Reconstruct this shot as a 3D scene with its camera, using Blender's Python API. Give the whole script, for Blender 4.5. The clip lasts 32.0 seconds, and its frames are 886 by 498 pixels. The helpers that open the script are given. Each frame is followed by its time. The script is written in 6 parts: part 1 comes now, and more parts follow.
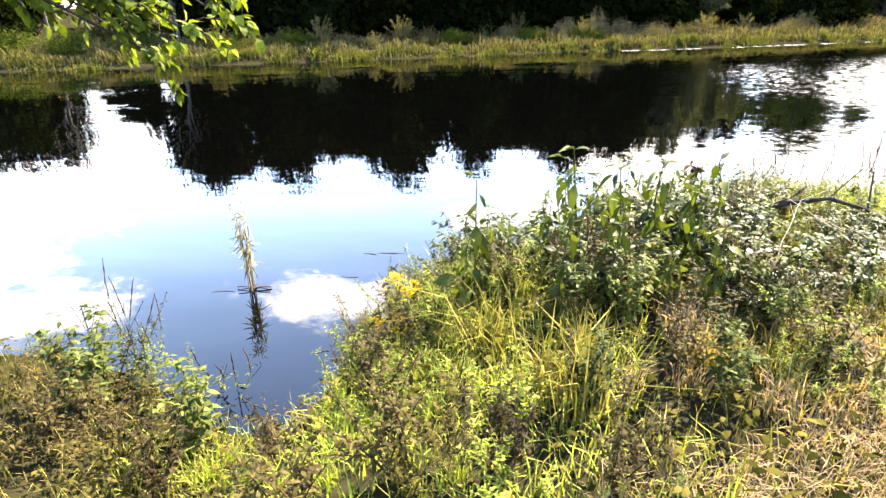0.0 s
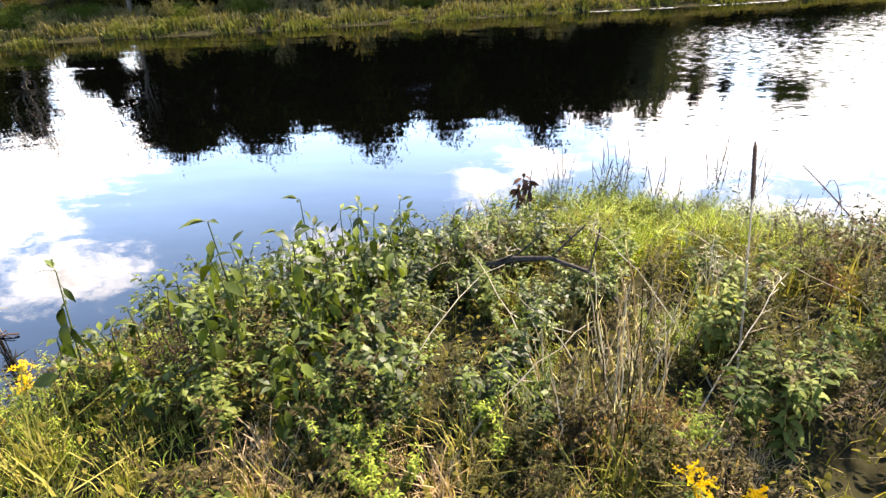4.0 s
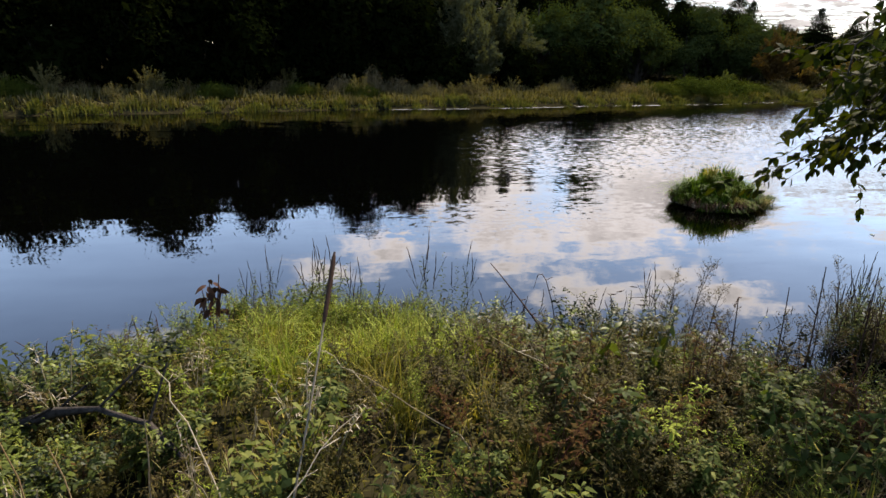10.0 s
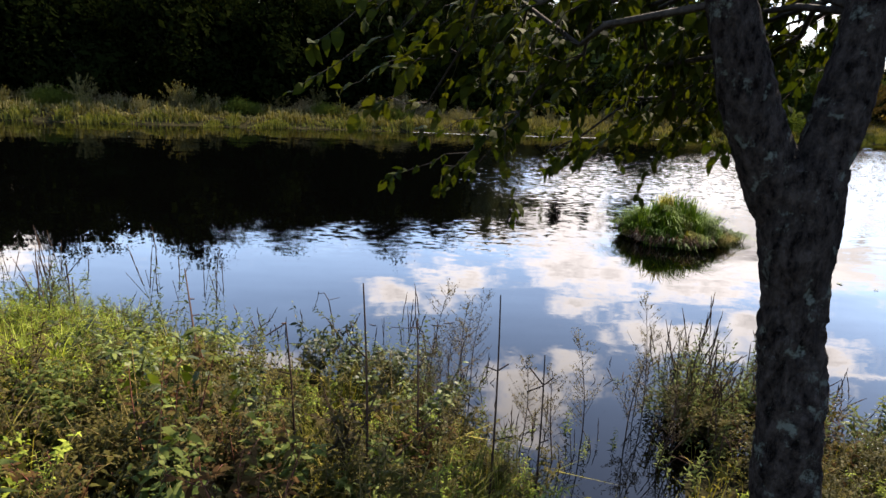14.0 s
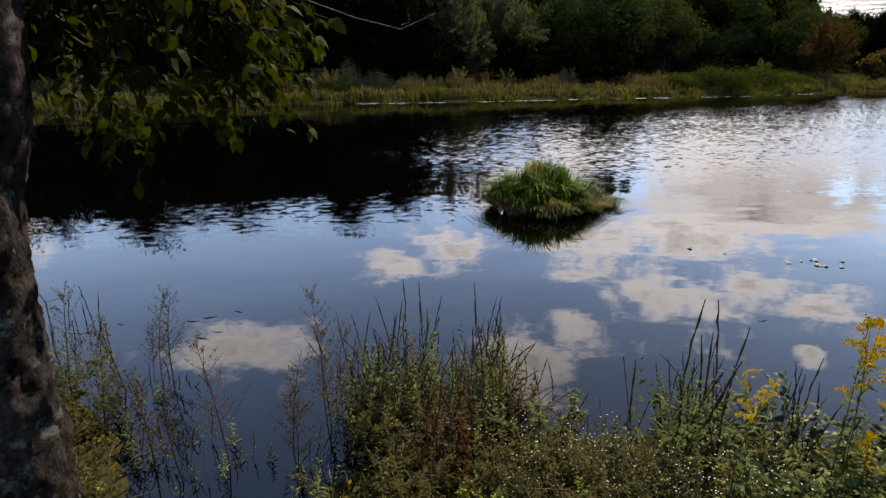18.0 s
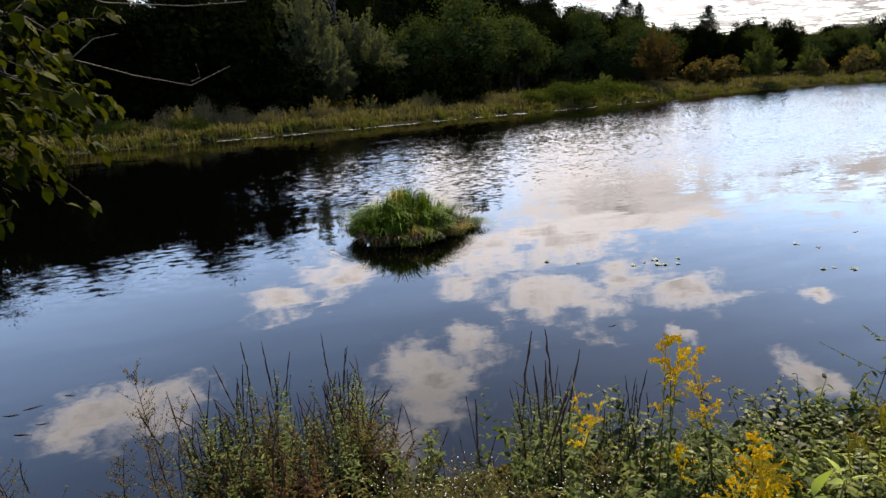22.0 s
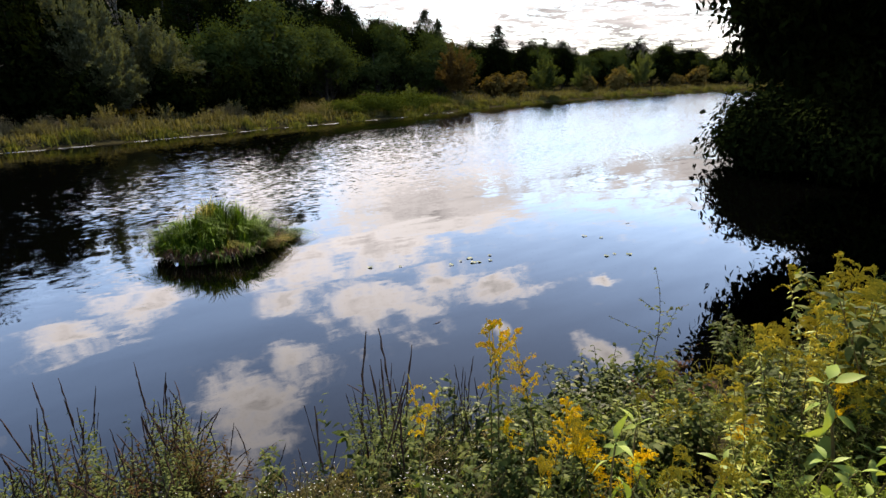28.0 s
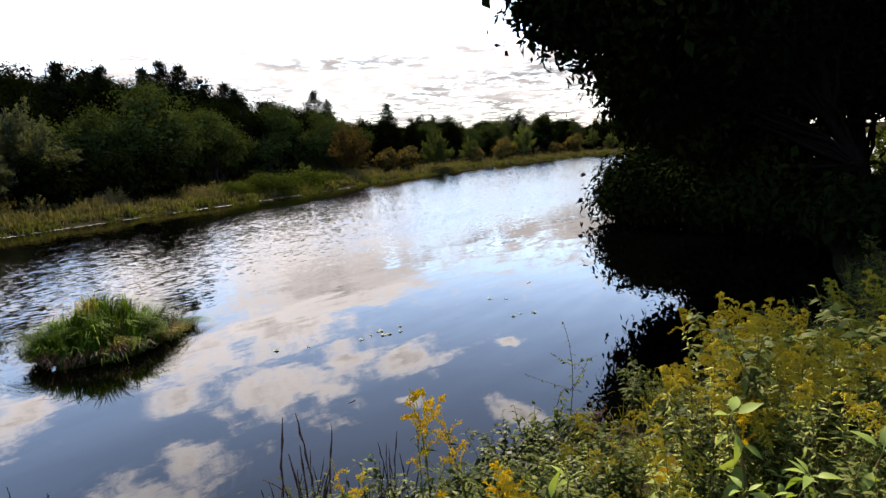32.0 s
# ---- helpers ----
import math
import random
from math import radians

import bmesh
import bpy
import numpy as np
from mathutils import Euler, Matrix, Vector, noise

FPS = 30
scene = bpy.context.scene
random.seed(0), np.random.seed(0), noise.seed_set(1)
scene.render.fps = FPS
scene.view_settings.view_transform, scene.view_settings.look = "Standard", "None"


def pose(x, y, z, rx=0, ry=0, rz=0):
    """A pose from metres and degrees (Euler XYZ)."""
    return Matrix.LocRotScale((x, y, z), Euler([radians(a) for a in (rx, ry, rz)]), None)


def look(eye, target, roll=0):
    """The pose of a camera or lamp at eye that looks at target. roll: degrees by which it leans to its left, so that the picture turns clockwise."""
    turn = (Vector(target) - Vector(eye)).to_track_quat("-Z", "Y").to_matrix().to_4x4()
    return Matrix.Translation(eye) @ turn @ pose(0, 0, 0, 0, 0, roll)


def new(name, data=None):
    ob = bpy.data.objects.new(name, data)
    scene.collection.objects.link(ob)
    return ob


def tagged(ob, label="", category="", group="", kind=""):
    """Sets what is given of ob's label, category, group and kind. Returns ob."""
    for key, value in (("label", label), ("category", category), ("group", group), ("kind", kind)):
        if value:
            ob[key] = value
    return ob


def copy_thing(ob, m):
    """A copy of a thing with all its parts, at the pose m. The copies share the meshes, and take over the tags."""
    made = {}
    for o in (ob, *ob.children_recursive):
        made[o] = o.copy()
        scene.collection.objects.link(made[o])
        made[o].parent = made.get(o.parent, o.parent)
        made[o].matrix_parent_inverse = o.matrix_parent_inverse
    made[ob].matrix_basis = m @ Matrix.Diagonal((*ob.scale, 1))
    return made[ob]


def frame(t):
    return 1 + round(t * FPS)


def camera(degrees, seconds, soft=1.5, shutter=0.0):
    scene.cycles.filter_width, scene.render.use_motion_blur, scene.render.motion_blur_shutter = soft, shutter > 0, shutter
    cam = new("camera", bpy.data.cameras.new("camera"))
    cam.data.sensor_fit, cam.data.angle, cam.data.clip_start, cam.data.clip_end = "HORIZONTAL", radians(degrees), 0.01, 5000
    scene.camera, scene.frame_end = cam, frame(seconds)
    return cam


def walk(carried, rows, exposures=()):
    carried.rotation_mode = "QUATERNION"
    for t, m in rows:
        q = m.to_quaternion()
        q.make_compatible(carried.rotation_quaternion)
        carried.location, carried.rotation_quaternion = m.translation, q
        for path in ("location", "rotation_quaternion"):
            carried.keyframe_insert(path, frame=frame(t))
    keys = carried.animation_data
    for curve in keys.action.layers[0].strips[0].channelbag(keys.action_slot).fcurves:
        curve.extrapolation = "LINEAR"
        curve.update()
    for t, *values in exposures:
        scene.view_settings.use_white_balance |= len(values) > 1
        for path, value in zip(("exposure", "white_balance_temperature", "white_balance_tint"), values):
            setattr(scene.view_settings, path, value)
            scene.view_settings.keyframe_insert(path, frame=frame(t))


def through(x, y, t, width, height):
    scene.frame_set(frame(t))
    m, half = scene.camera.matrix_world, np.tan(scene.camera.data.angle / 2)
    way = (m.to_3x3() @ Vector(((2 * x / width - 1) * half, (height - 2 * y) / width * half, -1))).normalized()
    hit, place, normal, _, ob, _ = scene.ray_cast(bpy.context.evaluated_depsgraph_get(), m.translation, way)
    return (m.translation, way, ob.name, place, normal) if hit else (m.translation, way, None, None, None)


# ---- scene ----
cam = camera(74.5, 32.0, soft=1.5)
PATH = [
    (0, (0.376, -0.855, 2.296), (0.292, 0.985, 1.516), -1.0),
    (0.5, (0.706, -0.958, 2.536), (0.622, 0.848, 1.681), -0.9),
    (1, (1.004, -0.833, 2.557), (0.925, 0.961, 1.678), 0.0),
    (1.5, (1.279, -0.882, 2.664), (1.19, 0.906, 1.773), -0.1),
    (2, (1.528, -0.732, 2.68), (1.432, 1.056, 1.788), -0.6),
    (2.5, (1.786, -0.568, 2.693), (1.718, 1.216, 1.791), -1.1),
    (3, (2.065, -0.411, 2.678), (2.001, 1.36, 1.751), -1.2),
    (3.5, (2.239, -0.188, 2.655), (2.157, 1.586, 1.736), -1.8),
    (5.5, (2.589, 0.025, 2.684), (2.417, 1.818, 1.814), -1.4),
    (6, (2.627, 0.032, 2.681), (2.469, 1.832, 1.823), -1.3),
    (6.5, (2.655, 0.03, 2.686), (2.528, 1.838, 1.839), -1.1),
    (7, (2.681, 0.025, 2.688), (2.602, 1.841, 1.853), -0.9),
    (7.5, (2.751, 0.035, 2.688), (2.761, 1.867, 1.886), -1.1),
    (8, (2.895, 0.024, 2.669), (3.082, 1.861, 1.9), -0.7),
    (8.5, (3.031, 0.118, 2.632), (3.344, 1.956, 1.909), -0.2),
    (9, (3.202, 0.232, 2.591), (3.558, 2.068, 1.882), -0.6),
    (9.5, (3.442, 0.345, 2.612), (3.871, 2.165, 1.9), 0.5),
    (10, (3.755, 0.493, 2.563), (4.191, 2.339, 1.931), 1.7),
    (10.5, (4.112, 0.57, 2.528), (4.599, 2.411, 1.918), 1.7),
    (11, (4.323, 0.57, 2.546), (4.806, 2.415, 1.946), 1.9),
    (11.5, (4.566, 0.715, 2.474), (5.039, 2.566, 1.881), 1.9),
    (12, (4.848, 0.814, 2.469), (5.293, 2.676, 1.888), 1.8),
    (12.5, (5.165, 0.86, 2.411), (5.507, 2.743, 1.83), 0.8),
    (13, (5.553, 0.932, 2.341), (5.835, 2.832, 1.785), 0.4),
    (13.5, (6.041, 0.893, 2.272), (6.256, 2.797, 1.7), 1.5),
    (14, (6.595, 0.943, 2.223), (6.793, 2.859, 1.682), 3.4),
    (14.5, (7.052, 1.058, 2.251), (7.243, 2.974, 1.707), 2.9),
    (15, (7.33, 1.04, 2.27), (7.507, 2.946, 1.692), 2.7),
    (15.5, (7.62, 1.06, 2.28), (7.82, 2.948, 1.655), 2.0),
    (17.5, (8.623, 1.196, 2.298), (8.825, 3.069, 1.626), 1.2),
    (18, (8.811, 1.227, 2.273), (9.011, 3.111, 1.634), 0.6),
    (18.5, (8.891, 1.277, 2.276), (9.102, 3.175, 1.681), 0.4),
    (19, (8.944, 1.302, 2.259), (9.172, 3.202, 1.677), 0.1),
    (19.5, (8.963, 1.309, 2.262), (9.231, 3.205, 1.685), -0.2),
    (20, (9.0, 1.302, 2.295), (9.349, 3.185, 1.717), -0.6),
    (20.5, (9.087, 1.289, 2.334), (9.541, 3.15, 1.758), -1.6),
    (21, (9.136, 1.289, 2.36), (9.681, 3.125, 1.783), -1.9),
    (21.5, (9.133, 1.297, 2.364), (9.705, 3.126, 1.79), -2.3),
    (22, (9.127, 1.289, 2.374), (9.708, 3.115, 1.802), -2.5),
    (22.5, (9.114, 1.295, 2.365), (9.704, 3.119, 1.795), -2.6),
    (23, (9.112, 1.299, 2.362), (9.706, 3.121, 1.792), -2.7),
    (23.5, (9.112, 1.299, 2.365), (9.714, 3.119, 1.795), -2.8),
    (24, (9.117, 1.298, 2.363), (9.732, 3.114, 1.794), -2.8),
    (24.5, (9.102, 1.297, 2.367), (9.737, 3.106, 1.8), -2.8),
    (26.5, (9.068, 1.263, 2.363), (9.935, 2.977, 1.804), -1.8),
    (27, (9.054, 1.249, 2.37), (10.011, 2.915, 1.814), -1.8),
    (27.5, (9.054, 1.243, 2.363), (10.095, 2.857, 1.806), -1.7),
    (28, (9.054, 1.243, 2.364), (10.184, 2.796, 1.805), -1.2),
    (28.5, (9.046, 1.247, 2.362), (10.272, 2.729, 1.813), -0.6),
    (29, (9.039, 1.247, 2.36), (10.346, 2.663, 1.827), -0.6),
    (29.5, (9.031, 1.25, 2.363), (10.383, 2.638, 1.865), -1.0),
    (30, (9.031, 1.26, 2.359), (10.4, 2.641, 1.893), -1.2),
    (30.5, (9.026, 1.261, 2.364), (10.438, 2.62, 1.963), -3.0),
    (31, (9.015, 1.265, 2.361), (10.438, 2.622, 1.994), -3.5),
    (31.5, (9.015, 1.262, 2.361), (10.435, 2.626, 2.011), -3.6),
    (32, (9.018, 1.272, 2.357), (10.438, 2.64, 2.022), -3.7),
]
EXPOSURES = [(t, stops, 7450, 18) for t, stops in ((0, 4.2), (2, 3.72), (3.5, 3.7), (6, 3.2), (7, 3.08), (8, 2.52), (9, 2.64), (10, 2.2), (11, 2.35), (12, 2.3), (13, 2.3), (14, 2.75), (15, 2.75), (15.5, 2.7), (17, 2.15), (18, 1.95), (19, 1.85), (20, 1.98), (22, 2.23), (24, 2.28), (27, 2.4), (30, 2.24), (32, 2.22))]
walk(cam, [(t, look(eye, target, roll)) for t, eye, target, roll in PATH], EXPOSURES)

# ---- sky and sun ----
SUN_AZ, SUN_EL = 40.0, 46.0
RUFFLE = 0.6
FAIR_CLOUDS = [(0.98, 1.76, 0.27, 0.85), (1.28, 1.78, 0.17, 0.95), (1.43, 1.61, 0.18, 0.9), (0.72, 1.96, 0.14, 0.95), (0.39, 1.45, 0.21, 0.85), (0.57, 1.57, 0.12, 0.85), (0.02, 2.09, 0.14, 1.0),
               (0.28, 2.23, 0.19, 1.0), (-0.41, 1.55, 0.17, 1.35), (1.28, 2.24, 0.27, 1.0), (0.83, 2.29, 0.30, 0.85), (1.35, 1.02, 0.11, 0.7), (1.78, 1.38, 0.05, 1.2), (1.19, 1.36, 0.05, 0.8),
               (0.20, 1.16, 0.17, 0.95), (-1.18, 1.42, 0.20, 1.0), (-1.68, 2.10, 0.42, 0.8), (-1.50, 1.60, 0.24, 0.8), (0.75, 2.95, 0.30, 1.1), (1.75, 2.5, 0.34, 1.0)]


def nodes_of(tree):
    tree.nodes.clear()
    return tree.nodes, tree.links


def sky_world():
    world = bpy.data.worlds.new("sky")
    scene.world = world
    world.use_nodes = True
    n, l = nodes_of(world.node_tree)
    out, back = n.new("ShaderNodeOutputWorld"), n.new("ShaderNodeBackground")
    sky = n.new("ShaderNodeTexSky")
    sky.sky_type, sky.sun_disc = "NISHITA", False
    sky.sun_elevation, sky.sun_rotation = radians(SUN_EL), radians(SUN_AZ)
    sky.air_density, sky.dust_density, sky.ozone_density = 1.0, 0.12, 2.6
    back.inputs["Strength"].default_value = 0.15
    co, split = n.new("ShaderNodeTexCoord"), n.new("ShaderNodeSeparateXYZ")
    l.new(co.outputs["Generated"], split.inputs[0])

    def maths(op, a, b=None, clamp=False):
        m = n.new("ShaderNodeMath")
        m.operation, m.use_clamp = op, clamp
        for i, v in enumerate((a, b)):
            if v is None:
                continue
            if isinstance(v, (int, float)):
                m.inputs[i].default_value = v
            else:
                l.new(v, m.inputs[i])
        return m.outputs[0]

    # the cloud layer is a plane over the place: direction / (height + a little)
    up = maths("ADD", maths("MAXIMUM", split.outputs[2], 0.0), 0.10)
    px, py = maths("DIVIDE", split.outputs[0], up), maths("DIVIDE", split.outputs[1], up)
    join = n.new("ShaderNodeCombineXYZ")
    l.new(px, join.inputs[0]), l.new(py, join.inputs[1])

    def cloud_noise(scale, detail, rough, offset):
        t, shift = n.new("ShaderNodeTexNoise"), n.new("ShaderNodeVectorMath")
        shift.operation = "ADD"
        shift.inputs[1].default_value = offset
        l.new(join.outputs[0], shift.inputs[0]), l.new(shift.outputs[0], t.inputs["Vector"])
        t.inputs["Scale"].default_value, t.inputs["Detail"].default_value, t.inputs["Roughness"].default_value = scale, detail, rough
        return t.outputs["Fac"]

    big, fine = cloud_noise(1.15, 5.0, 0.55, (3.7, 1.2, 0.4)), cloud_noise(6.5, 8.0, 0.66, (0.3, 7.1, 2.0))

    def vec(op, a, b):
        m = n.new("ShaderNodeVectorMath")
        m.operation = op
        l.new(a, m.inputs[0])
        m.inputs[1].default_value = b
        return m

    # the fair-weather clouds over the river: middle and half width on the cloud layer
    shape = maths("MAXIMUM", maths("MULTIPLY", maths("SUBTRACT", big, 0.76), 4.0), -0.75)
    for cx, cy, r, long in FAIR_CLOUDS:
        off = vec("MULTIPLY", vec("SUBTRACT", join.outputs[0], (cx, cy, 0)).outputs[0], (1 / (r * long), 1 / r, 0))
        size = n.new("ShaderNodeVectorMath")
        size.operation = "LENGTH"
        l.new(off.outputs[0], size.inputs[0])
        shape = maths("MAXIMUM", shape, maths("SUBTRACT", 1.0, size.outputs["Value"]))
    shape = maths("ADD", shape, maths("MULTIPLY", maths("SUBTRACT", fine, 0.5), 3.2))
    billow = shape
    # thin white cloud low over the horizon
    haze = n.new("ShaderNodeMapRange")
    haze.inputs[1].default_value, haze.inputs[2].default_value = 0.32, 0.14
    haze.inputs[3].default_value, haze.inputs[4].default_value = 0.0, 1.0
    l.new(split.outputs[2], haze.inputs[0])
    shape = maths("ADD", shape, maths("MULTIPLY", haze.outputs[0], 1.35))
    cover = n.new("ShaderNodeMapRange")
    cover.interpolation_type = "SMOOTHSTEP"
    cover.inputs[1].default_value, cover.inputs[2].default_value = -0.12, 0.80
    l.new(shape, cover.inputs[0])
    core = n.new("ShaderNodeMapRange")
    core.inputs[1].default_value, core.inputs[2].default_value = 0.30, 1.35
    core.inputs[3].default_value, core.inputs[4].default_value = 1.3, 0.58
    l.new(billow, core.inputs[0])
    # clouds are brighter towards the sun
    sun = Vector((math.sin(radians(SUN_AZ)) * math.cos(radians(SUN_EL)), math.cos(radians(SUN_AZ)) * math.cos(radians(SUN_EL)), math.sin(radians(SUN_EL))))
    dot = n.new("ShaderNodeVectorMath")
    dot.operation = "DOT_PRODUCT"
    dot.inputs[1].default_value = sun
    l.new(co.outputs["Generated"], dot.inputs[0])
    near_wide = maths("POWER", maths("MAXIMUM", dot.outputs["Value"], 0.0), 3.0)
    near = maths("POWER", maths("MAXIMUM", dot.outputs["Value"], 0.0), 6.0)
    rise = n.new("ShaderNodeMapRange")
    rise.interpolation_type = "SMOOTHSTEP"
    rise.inputs[1].default_value, rise.inputs[2].default_value = 0.115, 0.40
    rise.inputs[3].default_value, rise.inputs[4].default_value = 0.98, 6.2
    l.new(split.outputs[2], rise.inputs[0])
    glow = maths("ADD", rise.outputs[0], maths("MULTIPLY", near, 0.2))
    low, flat = n.new("ShaderNodeTexNoise"), n.new("ShaderNodeVectorMath")
    flat.operation = "MULTIPLY"
    flat.inputs[1].default_value = (4.5, 4.5, 26.0)
    l.new(co.outputs["Generated"], flat.inputs[0]), l.new(flat.outputs[0], low.inputs["Vector"])
    low.inputs["Scale"].default_value, low.inputs["Detail"].default_value, low.inputs["Roughness"].default_value = 1.0, 4.0, 0.5
    grey = n.new("ShaderNodeMapRange")
    grey.interpolation_type = "SMOOTHSTEP"
    grey.inputs[1].default_value, grey.inputs[2].default_value = 0.48, 0.64
    grey.inputs[3].default_value, grey.inputs[4].default_value = 1.06, 0.48
    l.new(low.outputs["Fac"], grey.inputs[0])
    above = n.new("ShaderNodeMapRange")
    above.inputs[1].default_value, above.inputs[2].default_value = 0.11, 0.19
    l.new(split.outputs[2], above.inputs[0])
    flat_grey = maths("MAXIMUM", grey.outputs[0], above.outputs[0])
    value = maths("MULTIPLY", maths("MULTIPLY", glow, core.outputs[0]), flat_grey)
    tint = n.new("ShaderNodeMix")
    tint.data_type, tint.blend_type = "RGBA", "MULTIPLY"
    tint.inputs[0].default_value = 1.0
    tint.inputs[6].default_value = (0.94, 0.97, 1.02, 1)
    l.new(value, tint.inputs[7])
    mix = n.new("ShaderNodeMix")
    mix.data_type = "RGBA"
    veil = n.new("ShaderNodeMix")
    veil.data_type, veil.blend_type = "RGBA", "MULTIPLY"
    veil.inputs[0].default_value = 1.0
    l.new(sky.outputs[0], veil.inputs[6]), l.new(maths("SUBTRACT", 1.0, maths("MULTIPLY", near_wide, 0.48)), veil.inputs[7])
    l.new(cover.outputs[0], mix.inputs[0]), l.new(veil.outputs[2], mix.inputs[6]), l.new(tint.outputs[2], mix.inputs[7])
    l.new(mix.outputs[2], back.inputs[0]), l.new(back.outputs[0], out.inputs[0])
    lamp = bpy.data.lights.new("sun", "SUN")
    lamp.energy, lamp.angle, lamp.color = 4.4, radians(0.6), (1.0, 0.95, 0.86)
    new("sun", lamp).matrix_world = look(sun * 60, (0, 0, 0))


sky_world()


# ---- materials ----
def material(name):
    m = bpy.data.materials.new(name)
    m.use_nodes = True
    n, l = nodes_of(m.node_tree)
    return m, n, l, n.new("ShaderNodeOutputMaterial")


def ramp(n, stops):
    r = n.new("ShaderNodeValToRGB")
    while len(r.color_ramp.elements) < len(stops):
        r.color_ramp.elements.new(0.5)
    for e, (at, c) in zip(r.color_ramp.elements, stops):
        e.position, e.color = at, (*c, 1)
    return r


def noise_tex(n, l, scale, detail=3.0, rough=0.55, space="Object", stretch=None):
    co, t = n.new("ShaderNodeTexCoord"), n.new("ShaderNodeTexNoise")
    t.inputs["Scale"].default_value, t.inputs["Detail"].default_value, t.inputs["Roughness"].default_value = scale, detail, rough
    if stretch:
        m = n.new("ShaderNodeMapping")
        m.inputs["Scale"].default_value = stretch
        l.new(co.outputs[space], m.inputs[0]), l.new(m.outputs[0], t.inputs["Vector"])
    else:
        l.new(co.outputs[space], t.inputs["Vector"])
    return t


def leaf_material(name, dark, mid, light, through=0.35, rough=0.7, gloss=0.08, speckle=0.5, lump=30.0):
    """Leaf tissue: colour varies from leaf to leaf and from plant to plant; light comes through it."""
    m, n, l, out = material(name)
    geo, info = n.new("ShaderNodeNewGeometry"), n.new("ShaderNodeObjectInfo")
    add = n.new("ShaderNodeMath")
    add.operation = "MULTIPLY_ADD"
    add.inputs[1].default_value = 0.4
    l.new(info.outputs["Random"], add.inputs[0])
    grain = noise_tex(n, l, lump)
    part1 = n.new("ShaderNodeMath")
    part1.operation = "MULTIPLY_ADD"
    part1.inputs[1].default_value = speckle
    l.new(geo.outputs["Random Per Island"], part1.inputs[0])
    part2 = n.new("ShaderNodeMath")
    part2.operation = "MULTIPLY"
    part2.inputs[1].default_value = 0.7 - speckle
    l.new(grain.outputs["Fac"], part2.inputs[0]), l.new(part2.outputs[0], part1.inputs[2])
    l.new(part1.outputs[0], add.inputs[2])
    r = ramp(n, [(0.12, dark), (0.5, mid), (0.92, light)])
    l.new(add.outputs[0], r.inputs[0])
    bs, tr, mix = n.new("ShaderNodeBsdfPrincipled"), n.new("ShaderNodeBsdfTranslucent"), n.new("ShaderNodeMixShader")
    bs.inputs["Roughness"].default_value, bs.inputs["Specular IOR Level"].default_value = rough, gloss
    warm = n.new("ShaderNodeMix")
    warm.data_type, warm.blend_type = "RGBA", "MULTIPLY"
    warm.inputs[0].default_value = 1.0
    warm.inputs[7].default_value = (1.2, 1.22, 0.5, 1)
    l.new(r.outputs[0], bs.inputs["Base Color"]), l.new(r.outputs[0], warm.inputs[6]), l.new(warm.outputs[2], tr.inputs[0])
    mix.inputs[0].default_value = through
    l.new(bs.outputs[0], mix.inputs[1]), l.new(tr.outputs[0], mix.inputs[2]), l.new(mix.outputs[0], out.inputs[0])
    return m


def solid_material(name, dark, light, scale=12.0, rough=0.8, bump=0.3, stretch=None, spot=None, gloss=0.03):
    m, n, l, out = material(name)
    t, fine = noise_tex(n, l, scale, 5, 0.6, stretch=stretch), noise_tex(n, l, scale * 6, 3, 0.6, stretch=stretch)
    mixv = n.new("ShaderNodeMath")
    mixv.operation = "MULTIPLY_ADD"
    mixv.inputs[1].default_value = 0.45
    l.new(fine.outputs["Fac"], mixv.inputs[0])
    half = n.new("ShaderNodeMath")
    half.operation = "MULTIPLY"
    half.inputs[1].default_value = 0.55
    l.new(t.outputs["Fac"], half.inputs[0]), l.new(half.outputs[0], mixv.inputs[2])
    r = ramp(n, [(0.36, dark), (0.64, light)] + ([(0.70, spot)] if spot else []))
    l.new(mixv.outputs[0], r.inputs[0])
    bs, b = n.new("ShaderNodeBsdfPrincipled"), n.new("ShaderNodeBump")
    bs.inputs["Roughness"].default_value, bs.inputs["Specular IOR Level"].default_value = rough, gloss
    b.inputs["Strength"].default_value, b.inputs["Distance"].default_value = bump, 0.02
    l.new(mixv.outputs[0], b.inputs["Height"]), l.new(b.outputs[0], bs.inputs["Normal"])
    l.new(r.outputs[0], bs.inputs["Base Color"]), l.new(bs.outputs[0], out.inputs[0])
    return m


